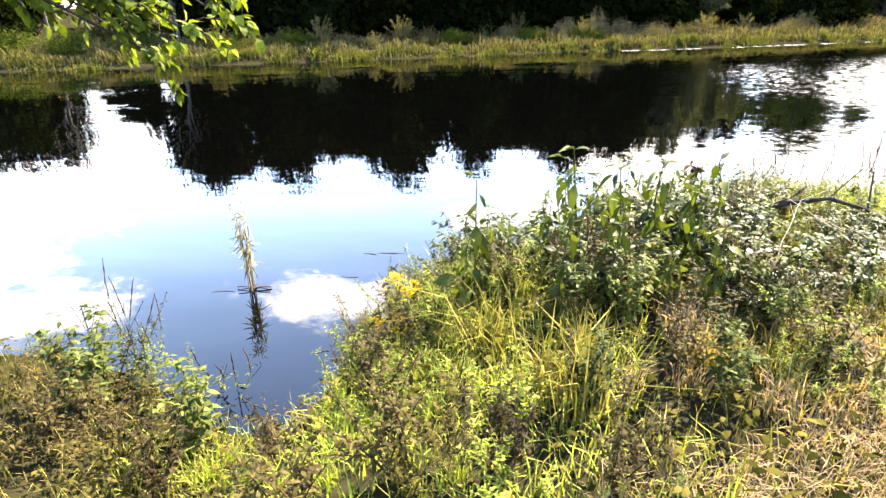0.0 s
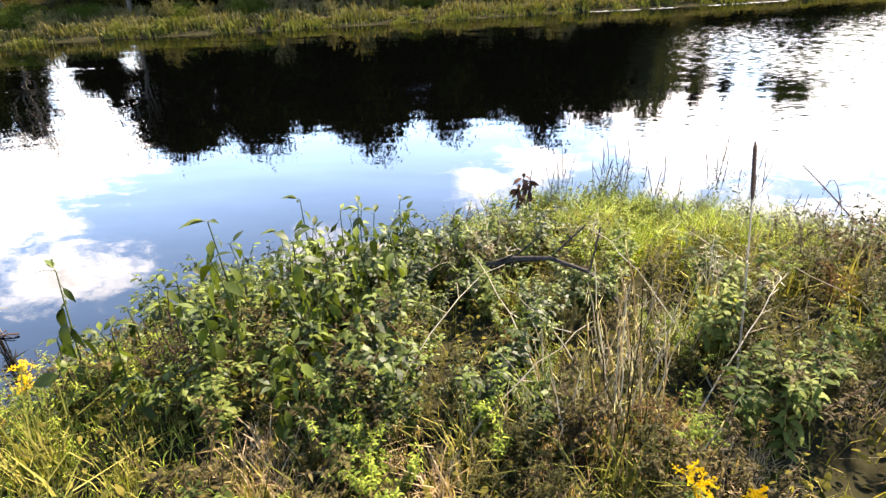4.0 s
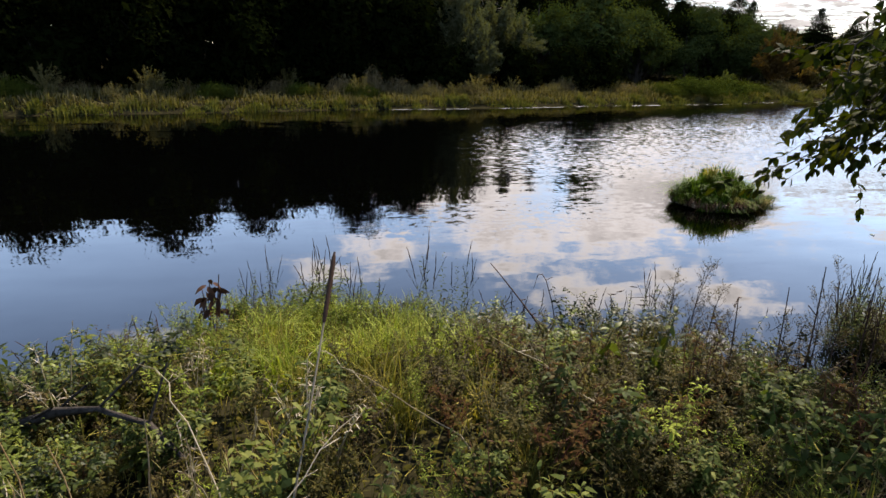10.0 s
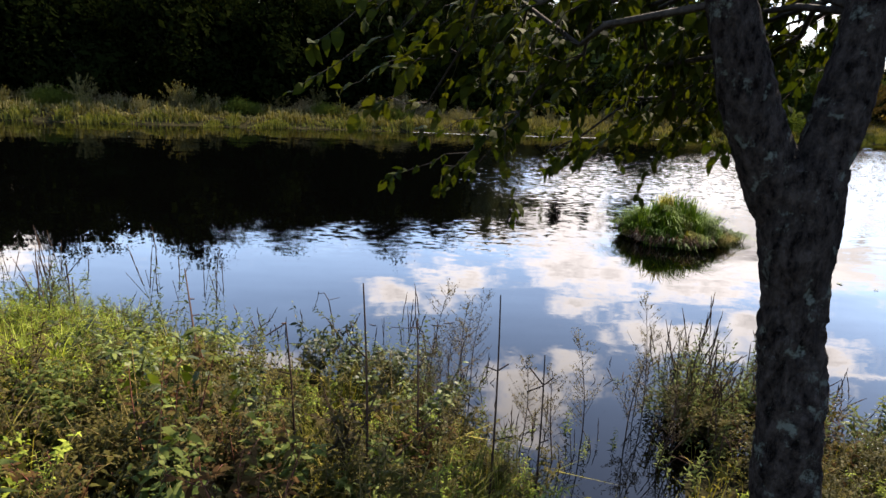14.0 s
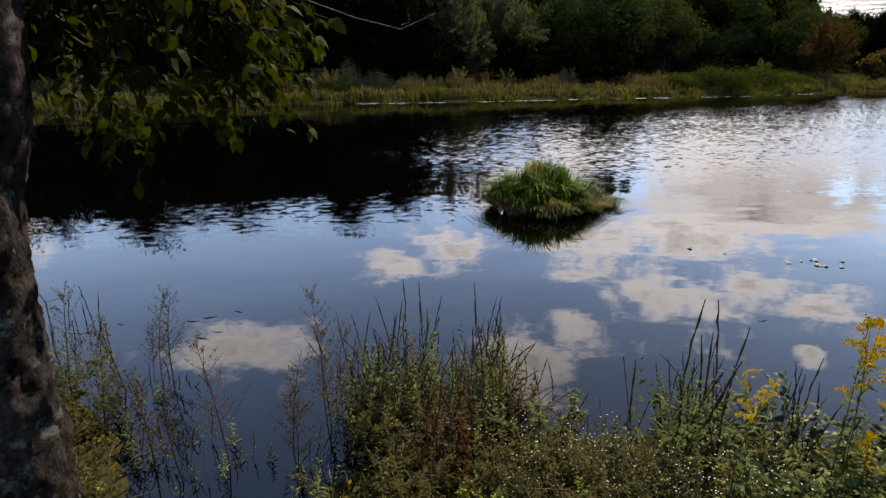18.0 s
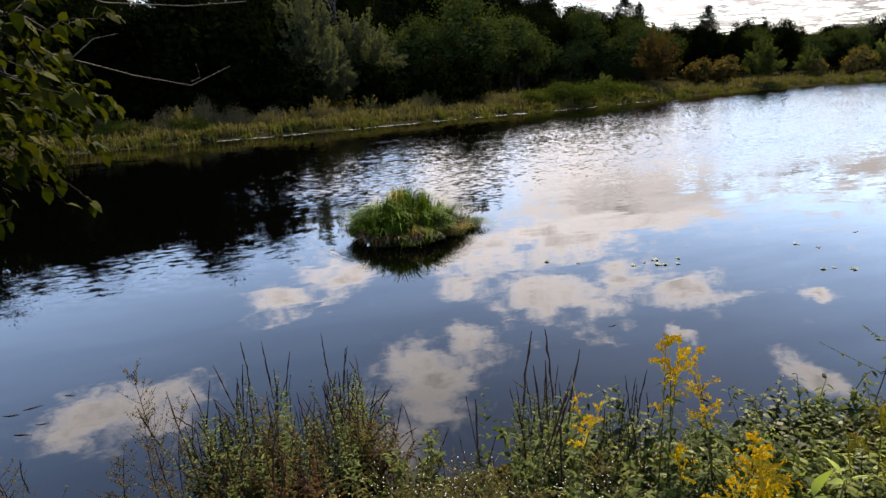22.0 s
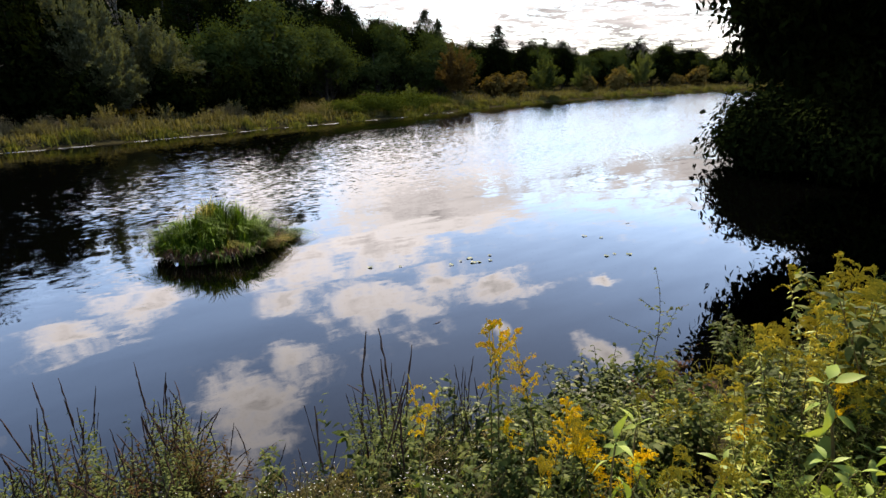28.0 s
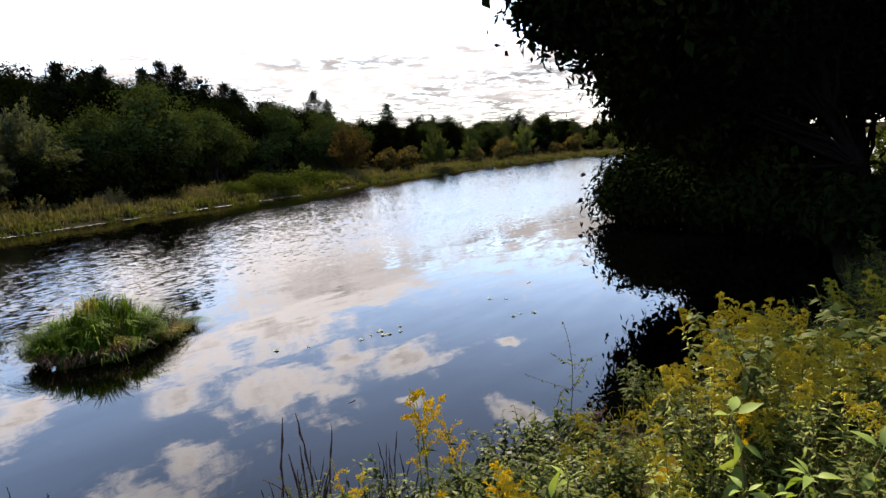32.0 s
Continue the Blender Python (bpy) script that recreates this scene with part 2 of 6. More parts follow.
def water_material():
    """Dark river water: calm near the bank, broken by current ripples further out."""
    m, n, l, out = material("river_water")
    bs = n.new("ShaderNodeBsdfPrincipled")
    bs.inputs["Base Color"].default_value = (0.0002, 0.00022, 0.0002, 1)
    bs.inputs["Roughness"].default_value, bs.inputs["IOR"].default_value = 0.01, 1.333
    swell = noise_tex(n, l, 1.0, 2, 0.5, stretch=(0.8, 2.6, 1))
    chop = noise_tex(n, l, 1.0, 3, 0.65, stretch=(5.5, 10.0, 1))
    patch = noise_tex(n, l, 1.0, 5, 0.7, stretch=(0.17, 0.6, 1))
    co, split = n.new("ShaderNodeTexCoord"), n.new("ShaderNodeSeparateXYZ")
    l.new(co.outputs["Object"], split.inputs[0])
    # the current runs in mid-river, beyond the slack water of the near bank
    out_there = n.new("ShaderNodeMapRange")
    out_there.interpolation_type = "SMOOTHSTEP"
    out_there.inputs[1].default_value, out_there.inputs[2].default_value = 10.5, 17.0
    l.new(split.outputs[1], out_there.inputs[0])
    spots = n.new("ShaderNodeMapRange")
    spots.inputs[1].default_value, spots.inputs[2].default_value = 0.54, 0.74
    l.new(patch.outputs["Fac"], spots.inputs[0])
    both = n.new("ShaderNodeMath")
    both.operation = "MULTIPLY"
    l.new(out_there.outputs[0], both.inputs[0]), l.new(spots.outputs[0], both.inputs[1])
    # downstream the whole middle of the river is ruffled
    skew = n.new("ShaderNodeMath")
    skew.operation = "MULTIPLY_ADD"
    skew.inputs[1].default_value = 0.2
    l.new(split.outputs[1], skew.inputs[0]), l.new(split.outputs[0], skew.inputs[2])
    down = n.new("ShaderNodeMapRange")
    down.interpolation_type = "SMOOTHSTEP"
    down.inputs[1].default_value, down.inputs[2].default_value = 7.0, 15.0
    l.new(skew.outputs[0], down.inputs[0])
    wide = n.new("ShaderNodeMapRange")
    wide.interpolation_type = "SMOOTHSTEP"
    wide.inputs[1].default_value, wide.inputs[2].default_value = 10.0, 15.5
    l.new(split.outputs[1], wide.inputs[0])
    ruffled = n.new("ShaderNodeMath")
    ruffled.operation = "MULTIPLY"
    l.new(down.outputs[0], ruffled.inputs[0]), l.new(wide.outputs[0], ruffled.inputs[1])
    # and quietens again under the far bank
    reach, calm, quiet = n.new("ShaderNodeMath"), n.new("ShaderNodeMapRange"), n.new("ShaderNodeMath")
    reach.operation, calm.interpolation_type, quiet.operation = "MULTIPLY_ADD", "SMOOTHSTEP", "MULTIPLY"
    reach.inputs[1].default_value = -0.45
    l.new(split.outputs[0], reach.inputs[0]), l.new(split.outputs[1], reach.inputs[2])
    calm.inputs[1].default_value, calm.inputs[2].default_value, calm.inputs[3].default_value, calm.inputs[4].default_value = 15.0, 23.0, 1.0, 0.12
    l.new(reach.outputs[0], calm.inputs[0]), l.new(calm.outputs[0], quiet.inputs[0]), l.new(ruffled.outputs[0], quiet.inputs[1])
    some = n.new("ShaderNodeMath")
    some.operation = "MULTIPLY_ADD"
    some.inputs[1].default_value, some.inputs[2].default_value = 0.45, 0.55
    l.new(spots.outputs[0], some.inputs[0])
    ruffled2 = n.new("ShaderNodeMath")
    ruffled2.operation = "MULTIPLY"
    l.new(quiet.outputs[0], ruffled2.inputs[0]), l.new(some.outputs[0], ruffled2.inputs[1])
    most = n.new("ShaderNodeMath")
    most.operation = "MAXIMUM"
    l.new(ruffled2.outputs[0], most.inputs[0]), l.new(both.outputs[0], most.inputs[1])
    # a train of wavelets off the near bank
    train, ring, wake = n.new("ShaderNodeMapping"), n.new("ShaderNodeVectorMath"), n.new("ShaderNodeMapRange")
    train.vector_type = "TEXTURE"
    train.inputs["Location"].default_value, train.inputs["Rotation"].default_value, train.inputs["Scale"].default_value = (7.6, 9.7, 0), (0, 0, radians(9)), (4.5, 1.5, 1)
    ring.operation, wake.interpolation_type = "LENGTH", "SMOOTHSTEP"
    wake.inputs[1].default_value, wake.inputs[2].default_value, wake.inputs[3].default_value, wake.inputs[4].default_value = 0.3, 1.0, 0.22, 0.0
    l.new(co.outputs["Object"], train.inputs[0]), l.new(train.outputs[0], ring.inputs[0]), l.new(ring.outputs["Value"], wake.inputs[0])
    rough_water = n.new("ShaderNodeMath")
    rough_water.operation = "MAXIMUM"
    l.new(most.outputs[0], rough_water.inputs[0]), l.new(wake.outputs[0], rough_water.inputs[1])
    strength = n.new("ShaderNodeMath")
    strength.operation = "MULTIPLY_ADD"
    strength.inputs[1].default_value, strength.inputs[2].default_value = RUFFLE, 0.010
    l.new(rough_water.outputs[0], strength.inputs[0])

    film = n.new("ShaderNodeMath")
    film.operation = "MULTIPLY_ADD"
    film.inputs[1].default_value, film.inputs[2].default_value = 0.02, 0.01
    l.new(most.outputs[0], film.inputs[0]), l.new(film.outputs[0], bs.inputs["Roughness"])

    # the slope of the waves tilts the surface normal
    def slope(tex, factor):
        off, by = n.new("ShaderNodeVectorMath"), n.new("ShaderNodeVectorMath")
        off.operation, by.operation = "SUBTRACT", "MULTIPLY"
        off.inputs[1].default_value = (0.5, 0.5, 0.5)
        l.new(tex.outputs["Color"], off.inputs[0]), l.new(off.outputs[0], by.inputs[0])
        if isinstance(factor, float):
            by.inputs[1].default_value = (factor, factor, 0)
        else:
            join = n.new("ShaderNodeCombineXYZ")
            l.new(factor, join.inputs[0]), l.new(factor, join.inputs[1]), l.new(join.outputs[0], by.inputs[1])
        return by.outputs[0]

    up1, up2, norm = n.new("ShaderNodeVectorMath"), n.new("ShaderNodeVectorMath"), n.new("ShaderNodeVectorMath")
    up1.operation, up2.operation, norm.operation = "ADD", "ADD", "NORMALIZE"
    up1.inputs[1].default_value = (0, 0, 1)
    l.new(slope(swell, 0.028), up1.inputs[0])
    # seen this flat, the near faces of the wavelets hide their backs
    lean, tipped = n.new("ShaderNodeVectorMath"), n.new("ShaderNodeVectorMath")
    lean.operation, tipped.operation = "SCALE", "ADD"
    lean.inputs[0].default_value = (-0.035, -0.085, 0)
    l.new(most.outputs[0], lean.inputs["Scale"]), l.new(lean.outputs[0], tipped.inputs[0]), l.new(up1.outputs[0], tipped.inputs[1])
    l.new(tipped.outputs[0], up2.inputs[0]), l.new(slope(chop, strength.outputs[0]), up2.inputs[1])
    l.new(up2.outputs[0], norm.inputs[0]), l.new(norm.outputs[0], bs.inputs["Normal"])
    l.new(bs.outputs[0], out.inputs[0])
    return m


def bark_material():
    """Old cherry bark: dark cracks between flaky ridges, with grey-green lichen on it."""
    m, n, l, out = material("lichen_bark")
    fine = noise_tex(n, l, 55.0, 5, 0.65)
    plate = ramp(n, [(0.0, (0.0024, 0.002, 0.0018)), (0.10, (0.009, 0.0075, 0.0068)), (0.45, (0.030, 0.0255, 0.0225))])
    flakes = noise_tex(n, l, 34.0, 7, 0.68, stretch=(1, 1, 0.5))
    spread = n.new("ShaderNodeMapRange")
    spread.inputs[1].default_value, spread.inputs[2].default_value, spread.inputs[3].default_value, spread.inputs[4].default_value = 0.36, 0.66, 0.0, 0.5
    l.new(flakes.outputs["Fac"], spread.inputs[0]), l.new(spread.outputs[0], plate.inputs[0])
    grain = n.new("ShaderNodeMix")
    grain.data_type, grain.blend_type = "RGBA", "MULTIPLY"
    grain.inputs[0].default_value = 0.8
    tone = ramp(n, [(0.3, (0.45, 0.45, 0.45)), (0.7, (1.3, 1.25, 1.2))])
    l.new(fine.outputs["Fac"], tone.inputs[0]), l.new(plate.outputs[0], grain.inputs[6]), l.new(tone.outputs[0], grain.inputs[7])
    spots = noise_tex(n, l, 13.0, 6, 0.7)
    mask = ramp(n, [(0.57, (0, 0, 0)), (0.64, (1, 1, 1))])
    l.new(spots.outputs["Fac"], mask.inputs[0])
    lichen = n.new("ShaderNodeMix")
    lichen.data_type = "RGBA"
    lichen.inputs[7].default_value = (0.055, 0.064, 0.052, 1)
    l.new(mask.outputs[0], lichen.inputs[0]), l.new(grain.outputs[2], lichen.inputs[6])
    bs, bump, b2 = n.new("ShaderNodeBsdfPrincipled"), n.new("ShaderNodeBump"), n.new("ShaderNodeBump")
    bs.inputs["Roughness"].default_value, bs.inputs["Specular IOR Level"].default_value = 0.95, 0.02
    bump.inputs["Strength"].default_value, bump.inputs["Distance"].default_value = 1.0, 0.03
    b2.inputs["Strength"].default_value, b2.inputs["Distance"].default_value = 0.7, 0.008
    l.new(flakes.outputs["Fac"], bump.inputs["Height"]), l.new(fine.outputs["Fac"], b2.inputs["Height"])
    l.new(bump.outputs[0], b2.inputs["Normal"]), l.new(b2.outputs[0], bs.inputs["Normal"])
    l.new(lichen.outputs[2], bs.inputs["Base Color"]), l.new(bs.outputs[0], out.inputs[0])
    return m


WATER = water_material()
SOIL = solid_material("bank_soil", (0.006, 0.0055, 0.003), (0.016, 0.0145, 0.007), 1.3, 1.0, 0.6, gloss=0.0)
BARK = bark_material()
DARK_BARK = solid_material("dark_bark", (0.008, 0.007, 0.006), (0.030, 0.026, 0.021), 6.0, 0.9, 0.8, stretch=(2, 2, 0.5))
TWIG = solid_material("grey_twig", (0.03, 0.027, 0.023), (0.08, 0.072, 0.06), 14.0, 0.85, 0.3)
STRAW = leaf_material("straw", (0.0612, 0.0418, 0.0222), (0.1693, 0.1445, 0.1042), (0.3260, 0.2857, 0.2242), 0.42, 0.75, 0.02)
DRY_GRASS = leaf_material("dry_grass", (0.1050, 0.0660, 0.0330), (0.1800, 0.1220, 0.0640), (0.2650, 0.1980, 0.1180), 0.42, 0.75, 0.02)
STEM_GREEN = leaf_material("green_stem", (0.0430, 0.0323, 0.0124), (0.0777, 0.0588, 0.0217), (0.1215, 0.0883, 0.0310), 0.05, 0.6, 0.02)
STEM_BROWN = leaf_material("brown_stalk", (0.0136, 0.0081, 0.0062), (0.0273, 0.0161, 0.0112), (0.0546, 0.0316, 0.0217), 0.05, 0.7, 0.02)
STEM_RED = leaf_material("red_stem", (0.0387, 0.0112, 0.0099), (0.0660, 0.0229, 0.0174), (0.1023, 0.0457, 0.0248), 0.05, 0.5, 0.05)
LEAF_STALK = leaf_material("dark_green_stem", (0.0120, 0.0170, 0.0050), (0.0260, 0.0330, 0.0090), (0.0450, 0.0520, 0.0150), 0.05, 0.6, 0.04)
LEAF = leaf_material("weed_leaf", (0.0058, 0.0095, 0.0020), (0.0302, 0.0431, 0.0083), (0.0882, 0.0971, 0.0226), 0.4, 0.6, 0.04)
LEAF_BIG = leaf_material("broad_leaf", (0.0031, 0.0042, 0.0010), (0.0153, 0.0220, 0.0029), (0.0794, 0.0975, 0.0145), 0.27, 0.5, 0.08)
LEAF_FRESH = leaf_material("fresh_broad_leaf", (0.0454, 0.0718, 0.0153), (0.1073, 0.1478, 0.0308), (0.1656, 0.1899, 0.0425), 0.3, 0.5, 0.06)
LEAF_LIME = leaf_material("yellow_green_leaf", (0.0120, 0.0180, 0.0019), (0.0588, 0.0802, 0.0088), (0.1593, 0.1869, 0.0258), 0.4, 0.6, 0.04)
LEAF_RED = leaf_material("reddish_leaf", (0.0154, 0.0088, 0.0041), (0.0346, 0.0195, 0.0082), (0.0390, 0.0419, 0.0109), 0.27, 0.9, 0)
LEAF_BROWN = leaf_material("withered_leaf", (0.0112, 0.0062, 0.0043), (0.0248, 0.0124, 0.0081), (0.0558, 0.0279, 0.0155), 0.1, 0.8, 0.02)
GRASS = leaf_material("bank_grass", (0.0105, 0.0121, 0.0024), (0.0582, 0.0600, 0.0108), (0.1835, 0.1475, 0.0381), 0.27, 0.75, 0.02)
GRASS_ISLE = leaf_material("island_grass", (0.0050, 0.0110, 0.0010), (0.0230, 0.0480, 0.0036), (0.0750, 0.1180, 0.0110), 0.3, 0.6, 0.03)
GRASS_LIME = leaf_material("lime_grass", (0.0201, 0.0292, 0.0027), (0.0892, 0.1193, 0.0138), (0.2361, 0.2570, 0.0451), 0.4, 0.6, 0.04)
FLOWER_YELLOW = leaf_material("goldenrod_flower", (0.2745, 0.1774, 0.0051), (0.5007, 0.3061, 0.0082), (0.6056, 0.4390, 0.0272), 0.3, 0.7, 0)
FLOWER_BUD = leaf_material("goldenrod_bud", (0.0804, 0.0972, 0.0140), (0.2146, 0.1698, 0.0164), (0.3814, 0.2751, 0.0216), 0.3, 0.75, 0)
LEAF_ROD = leaf_material("goldenrod_leaf", (0.0218, 0.0255, 0.0048), (0.1073, 0.1255, 0.0225), (0.2455, 0.2495, 0.0563), 0.27, 0.6, 0.06)
FLOWER_WHITE = leaf_material("aster_flower", (0.2805, 0.2754, 0.2448), (0.3468, 0.3417, 0.3162), (0.3978, 0.3927, 0.3672), 0.3, 0.7, 0)
TREE_LEAF = leaf_material("tree_leaf", (0.0117, 0.0167, 0.0053), (0.0207, 0.0290, 0.0083), (0.0318, 0.0399, 0.0124), 0.2, 0.9, 0, 0.16, 0.9)
TREE_LEAF_NEAR = leaf_material("cherry_leaf", (0.0049, 0.0081, 0.0012), (0.0102, 0.0149, 0.0018), (0.0264, 0.0275, 0.0031), 0.3, 0.7, 0.02)
# far wood: the shade of its backlit side is put into this near-black green
TREE_LEAF_SHADE = leaf_material("shade_darkened_leaf", (0.0012, 0.0020, 0.0006), (0.0023, 0.0036, 0.0009), (0.0042, 0.0058, 0.0014), 0.2, 0.9, 0.0, 0.16, 0.9)
# big bank tree: its backlit shade is put into the leaf colour
BANK_LEAF_SHADE = leaf_material("shade_darkened_bank_leaf", (0.0018, 0.0032, 0.0010), (0.0038, 0.0061, 0.0018), (0.0113, 0.0162, 0.0040), 0.04, 0.9, 0, 0.16, 0.9)
PINE_LEAF = leaf_material("pine_needles", (0.0036, 0.0072, 0.0030), (0.0060, 0.0114, 0.0042), (0.0108, 0.0180, 0.0066), 0.05, 0.9, 0.0, 0.16, 0.9)
WILLOW_LEAF = leaf_material("willow_leaf", (0.0318, 0.0350, 0.0181), (0.0535, 0.0575, 0.0297), (0.0748, 0.0783, 0.0425), 0.2, 0.9, 0, 0.16, 0.9)
RUST_LEAF = leaf_material("rust_leaf", (0.0375, 0.0242, 0.0097), (0.0514, 0.0322, 0.0115), (0.0535, 0.0336, 0.0118), 0.2, 0.9, 0, 0.16, 0.9)
AMBER_LEAF = leaf_material("amber_leaf", (0.0389, 0.0238, 0.0065), (0.0699, 0.0481, 0.0133), (0.0893, 0.0635, 0.0169), 0.2, 0.9, 0.0, 0.16, 0.9)
OLIVE_LEAF = leaf_material("olive_leaf", (0.0165, 0.0216, 0.0070), (0.0378, 0.0478, 0.0152), (0.0750, 0.0864, 0.0292), 0.3, 0.9, 0)
FAR_GRASS = leaf_material("far_reed", (0.0237, 0.0290, 0.0075), (0.0475, 0.0513, 0.0144), (0.1084, 0.0960, 0.0340), 0.25, 0.9, 0)
FAR_OLIVE = leaf_material("far_rough_grass", (0.0147, 0.0133, 0.0037), (0.0260, 0.0221, 0.0048), (0.0424, 0.0342, 0.0070), 0.2, 0.9, 0.0)
FAR_WEED = leaf_material("far_weeds", (0.0259, 0.0246, 0.0096), (0.0559, 0.0493, 0.0202), (0.1081, 0.0888, 0.0405), 0.25, 0.9, 0)
FAR_BRUSH = leaf_material("far_thicket", (0.0121, 0.0173, 0.0036), (0.0221, 0.0296, 0.0050), (0.0314, 0.0364, 0.0065), 0.2, 0.9, 0.0, 0.16, 0.9)
# darker copy of the dark bark, with the crown's shade in its colour
SHADE_BARK = solid_material("shade_darkened_bark", (0.002, 0.0018, 0.0015), (0.008, 0.007, 0.006), 6.0, 0.95, 0.6, stretch=(2, 2, 0.5), gloss=0.01)
# undergrowth green darkened, so the shade between the weeds is in the colour
UNDER_LEAF_SHADE = leaf_material("shade_darkened_undergrowth", (0.0032, 0.0038, 0.0010), (0.0118, 0.0120, 0.0025), (0.0672, 0.0552, 0.0120), 0.1, 0.8, 0)
BUFF_LEAF = leaf_material("buff_seed_head", (0.0450, 0.0345, 0.0165), (0.0840, 0.0645, 0.0330), (0.1350, 0.1050, 0.0570), 0.2, 0.9, 0)
LEAF_UMBER = leaf_material("umber_leaf", (0.0058, 0.0040, 0.0018), (0.0228, 0.0179, 0.0056), (0.0591, 0.0473, 0.0142), 0.4, 0.6, 0.04)
LEAF_DULL = leaf_material("dull_green_leaf", (0.0067, 0.0074, 0.0017), (0.0211, 0.0201, 0.0037), (0.0479, 0.0393, 0.0077), 0.4, 0.6, 0.04)
# pale solid colour that stands for sky reflected at the far waterline
SKY_GLINT = solid_material("foam", (0.08, 0.084, 0.08), (0.22, 0.224, 0.22), 4.0, 0.6, 0.5)
PAD = leaf_material("lily_pad", (0.0200, 0.0300, 0.0120), (0.0350, 0.0500, 0.0200), (0.0600, 0.0750, 0.0350), 0.1, 0.5, 0.05)


# ---- geometry tools ----
class Geo:
    """Collects points and faces of one mesh."""

    def __init__(self):
        self.v, self.f, self.count = [], [], 0

    def add(self, verts, faces):
        verts, faces = np.asarray(verts, float).reshape(-1, 3), np.asarray(faces, int)
        self.v.append(verts)
        self.f.append(faces + self.count)
        self.count += len(verts)
        return self

    def mesh(self, name, mat, smooth=True):
        me = bpy.data.meshes.new(name)
        verts = np.concatenate(self.v)
        sizes = np.concatenate([np.full(len(f), f.shape[1]) for f in self.f])
        loops = np.concatenate([f.ravel() for f in self.f])
        me.vertices.add(len(verts)), me.loops.add(len(loops)), me.polygons.add(len(sizes))
        me.vertices.foreach_set("co", verts.ravel())
        me.loops.foreach_set("vertex_index", loops.astype(np.int32))
        me.polygons.foreach_set("loop_start", np.r_[0, np.cumsum(sizes)[:-1]].astype(np.int32))
        me.polygons.foreach_set("use_smooth", np.full(len(sizes), smooth))
        me.update(calc_edges=True)
        me.materials.append(mat)
        return me


def unit(a):
    a = np.asarray(a, float)
    return a / np.maximum(np.linalg.norm(a, axis=-1, keepdims=True), 1e-9)


def leaves(geo, base, way, face, length, width, fold=0.12, droop=0.15):
    """Pointed leaves with a folded midrib: base points, directions, upper sides, lengths, widths."""
    base, way = np.atleast_2d(base).astype(float), unit(np.atleast_2d(way))
    n = len(base)
    if not n:
        return
    face, length, width = np.broadcast_to(face, (n, 3)), np.broadcast_to(length, n)[:, None], np.broadcast_to(width, n)[:, None]
    side = unit(np.cross(way, face) + 1e-6)
    up = np.cross(side, way)
    shoulder = base + way * length * 0.30 + up * (width * fold - length * droop * 0.06)
    waist = base + way * length * 0.66 + up * (width * fold * 0.8 - length * droop * 0.42)
    tip = base + way * length - up * length * droop
    verts = np.stack([base, shoulder + side * width * 0.47, waist + side * width * 0.40, tip, waist - side * width * 0.40, shoulder - side * width * 0.47], 1).reshape(-1, 3)
    k = np.arange(n)[:, None] * 6
    geo.add(verts, np.concatenate([k + (0, 1, 5), k + (2, 3, 4)]))
    geo.add(np.zeros((0, 3)), k + (1, 2, 4, 5) - 6 * n)


def flat_leaves(geo, base, way, face, length, width):
    """Small rhombic leaves for crowns."""
    way = unit(way)
    n = len(base)
    length, width = np.broadcast_to(length, n)[:, None], np.broadcast_to(width, n)[:, None]
    side = unit(np.cross(way, face) + 1e-6)
    up = np.cross(side, way)
    mid = base + way * length * 0.45
    verts = np.stack([base, mid + side * width * 0.5, base + way * length - up * length * 0.12, mid - side * width * 0.5], 1).reshape(-1, 3)
    geo.add(verts, np.arange(n)[:, None] * 4 + (0, 1, 2, 3))


def broad_leaf(geo, base, way, face, length, width, droop=0.25):
    """One broad leaf, rounded, with a curved midrib and raised halves."""
    way = unit(way)
    side = unit(np.cross(way, face) + 1e-6)
    up = np.cross(side, way)
    ts = np.linspace(0, 1, 7)
    half = np.array([0.04, 0.62, 0.96, 1.0, 0.80, 0.42, 0.02]) * width / 2
    rib = np.array(base) + way * length * ts[:, None] - up * (droop * length * ts**2)[:, None]
    lift = up * (0.16 * half)[:, None]
    verts = np.concatenate([rib - side * half[:, None] + lift, rib, rib + side * half[:, None] + lift])
    k = np.arange(6)[:, None]
    geo.add(verts, np.concatenate([k + (0, 1, 8, 7), k + (7, 8, 15, 14)]))


def blades(geo, base, lean, height, width, bend=0.35):
    """Grass blades: base points, sideways lean vectors, heights and widths."""
    base = np.atleast_2d(base).astype(float)
    n = len(base)
    height, width = np.broadcast_to(height, n)[:, None], np.broadcast_to(width, n)[:, None]
    lean = np.concatenate([np.asarray(lean), np.zeros((n, 1))], 1)
    side = unit(np.cross(lean + 1e-4, (0, 0, 1)))
    mid = base + (0, 0, 1) * height * 0.55 + lean * height * 0.35
    tip = base + (0, 0, 1) * height * (1.0 - bend * np.linalg.norm(lean, axis=1, keepdims=True)) + lean * height
    verts = np.stack([base - side * width / 2, base + side * width / 2, mid + side * width * 0.4, mid - side * width * 0.4, tip], 1).reshape(-1, 3)
    k = np.arange(n)[:, None] * 5
    geo.add(verts, k + (0, 1, 2, 3))
    geo.add(np.zeros((0, 3)), k + (3, 2, 4) - 5 * n) if n else None


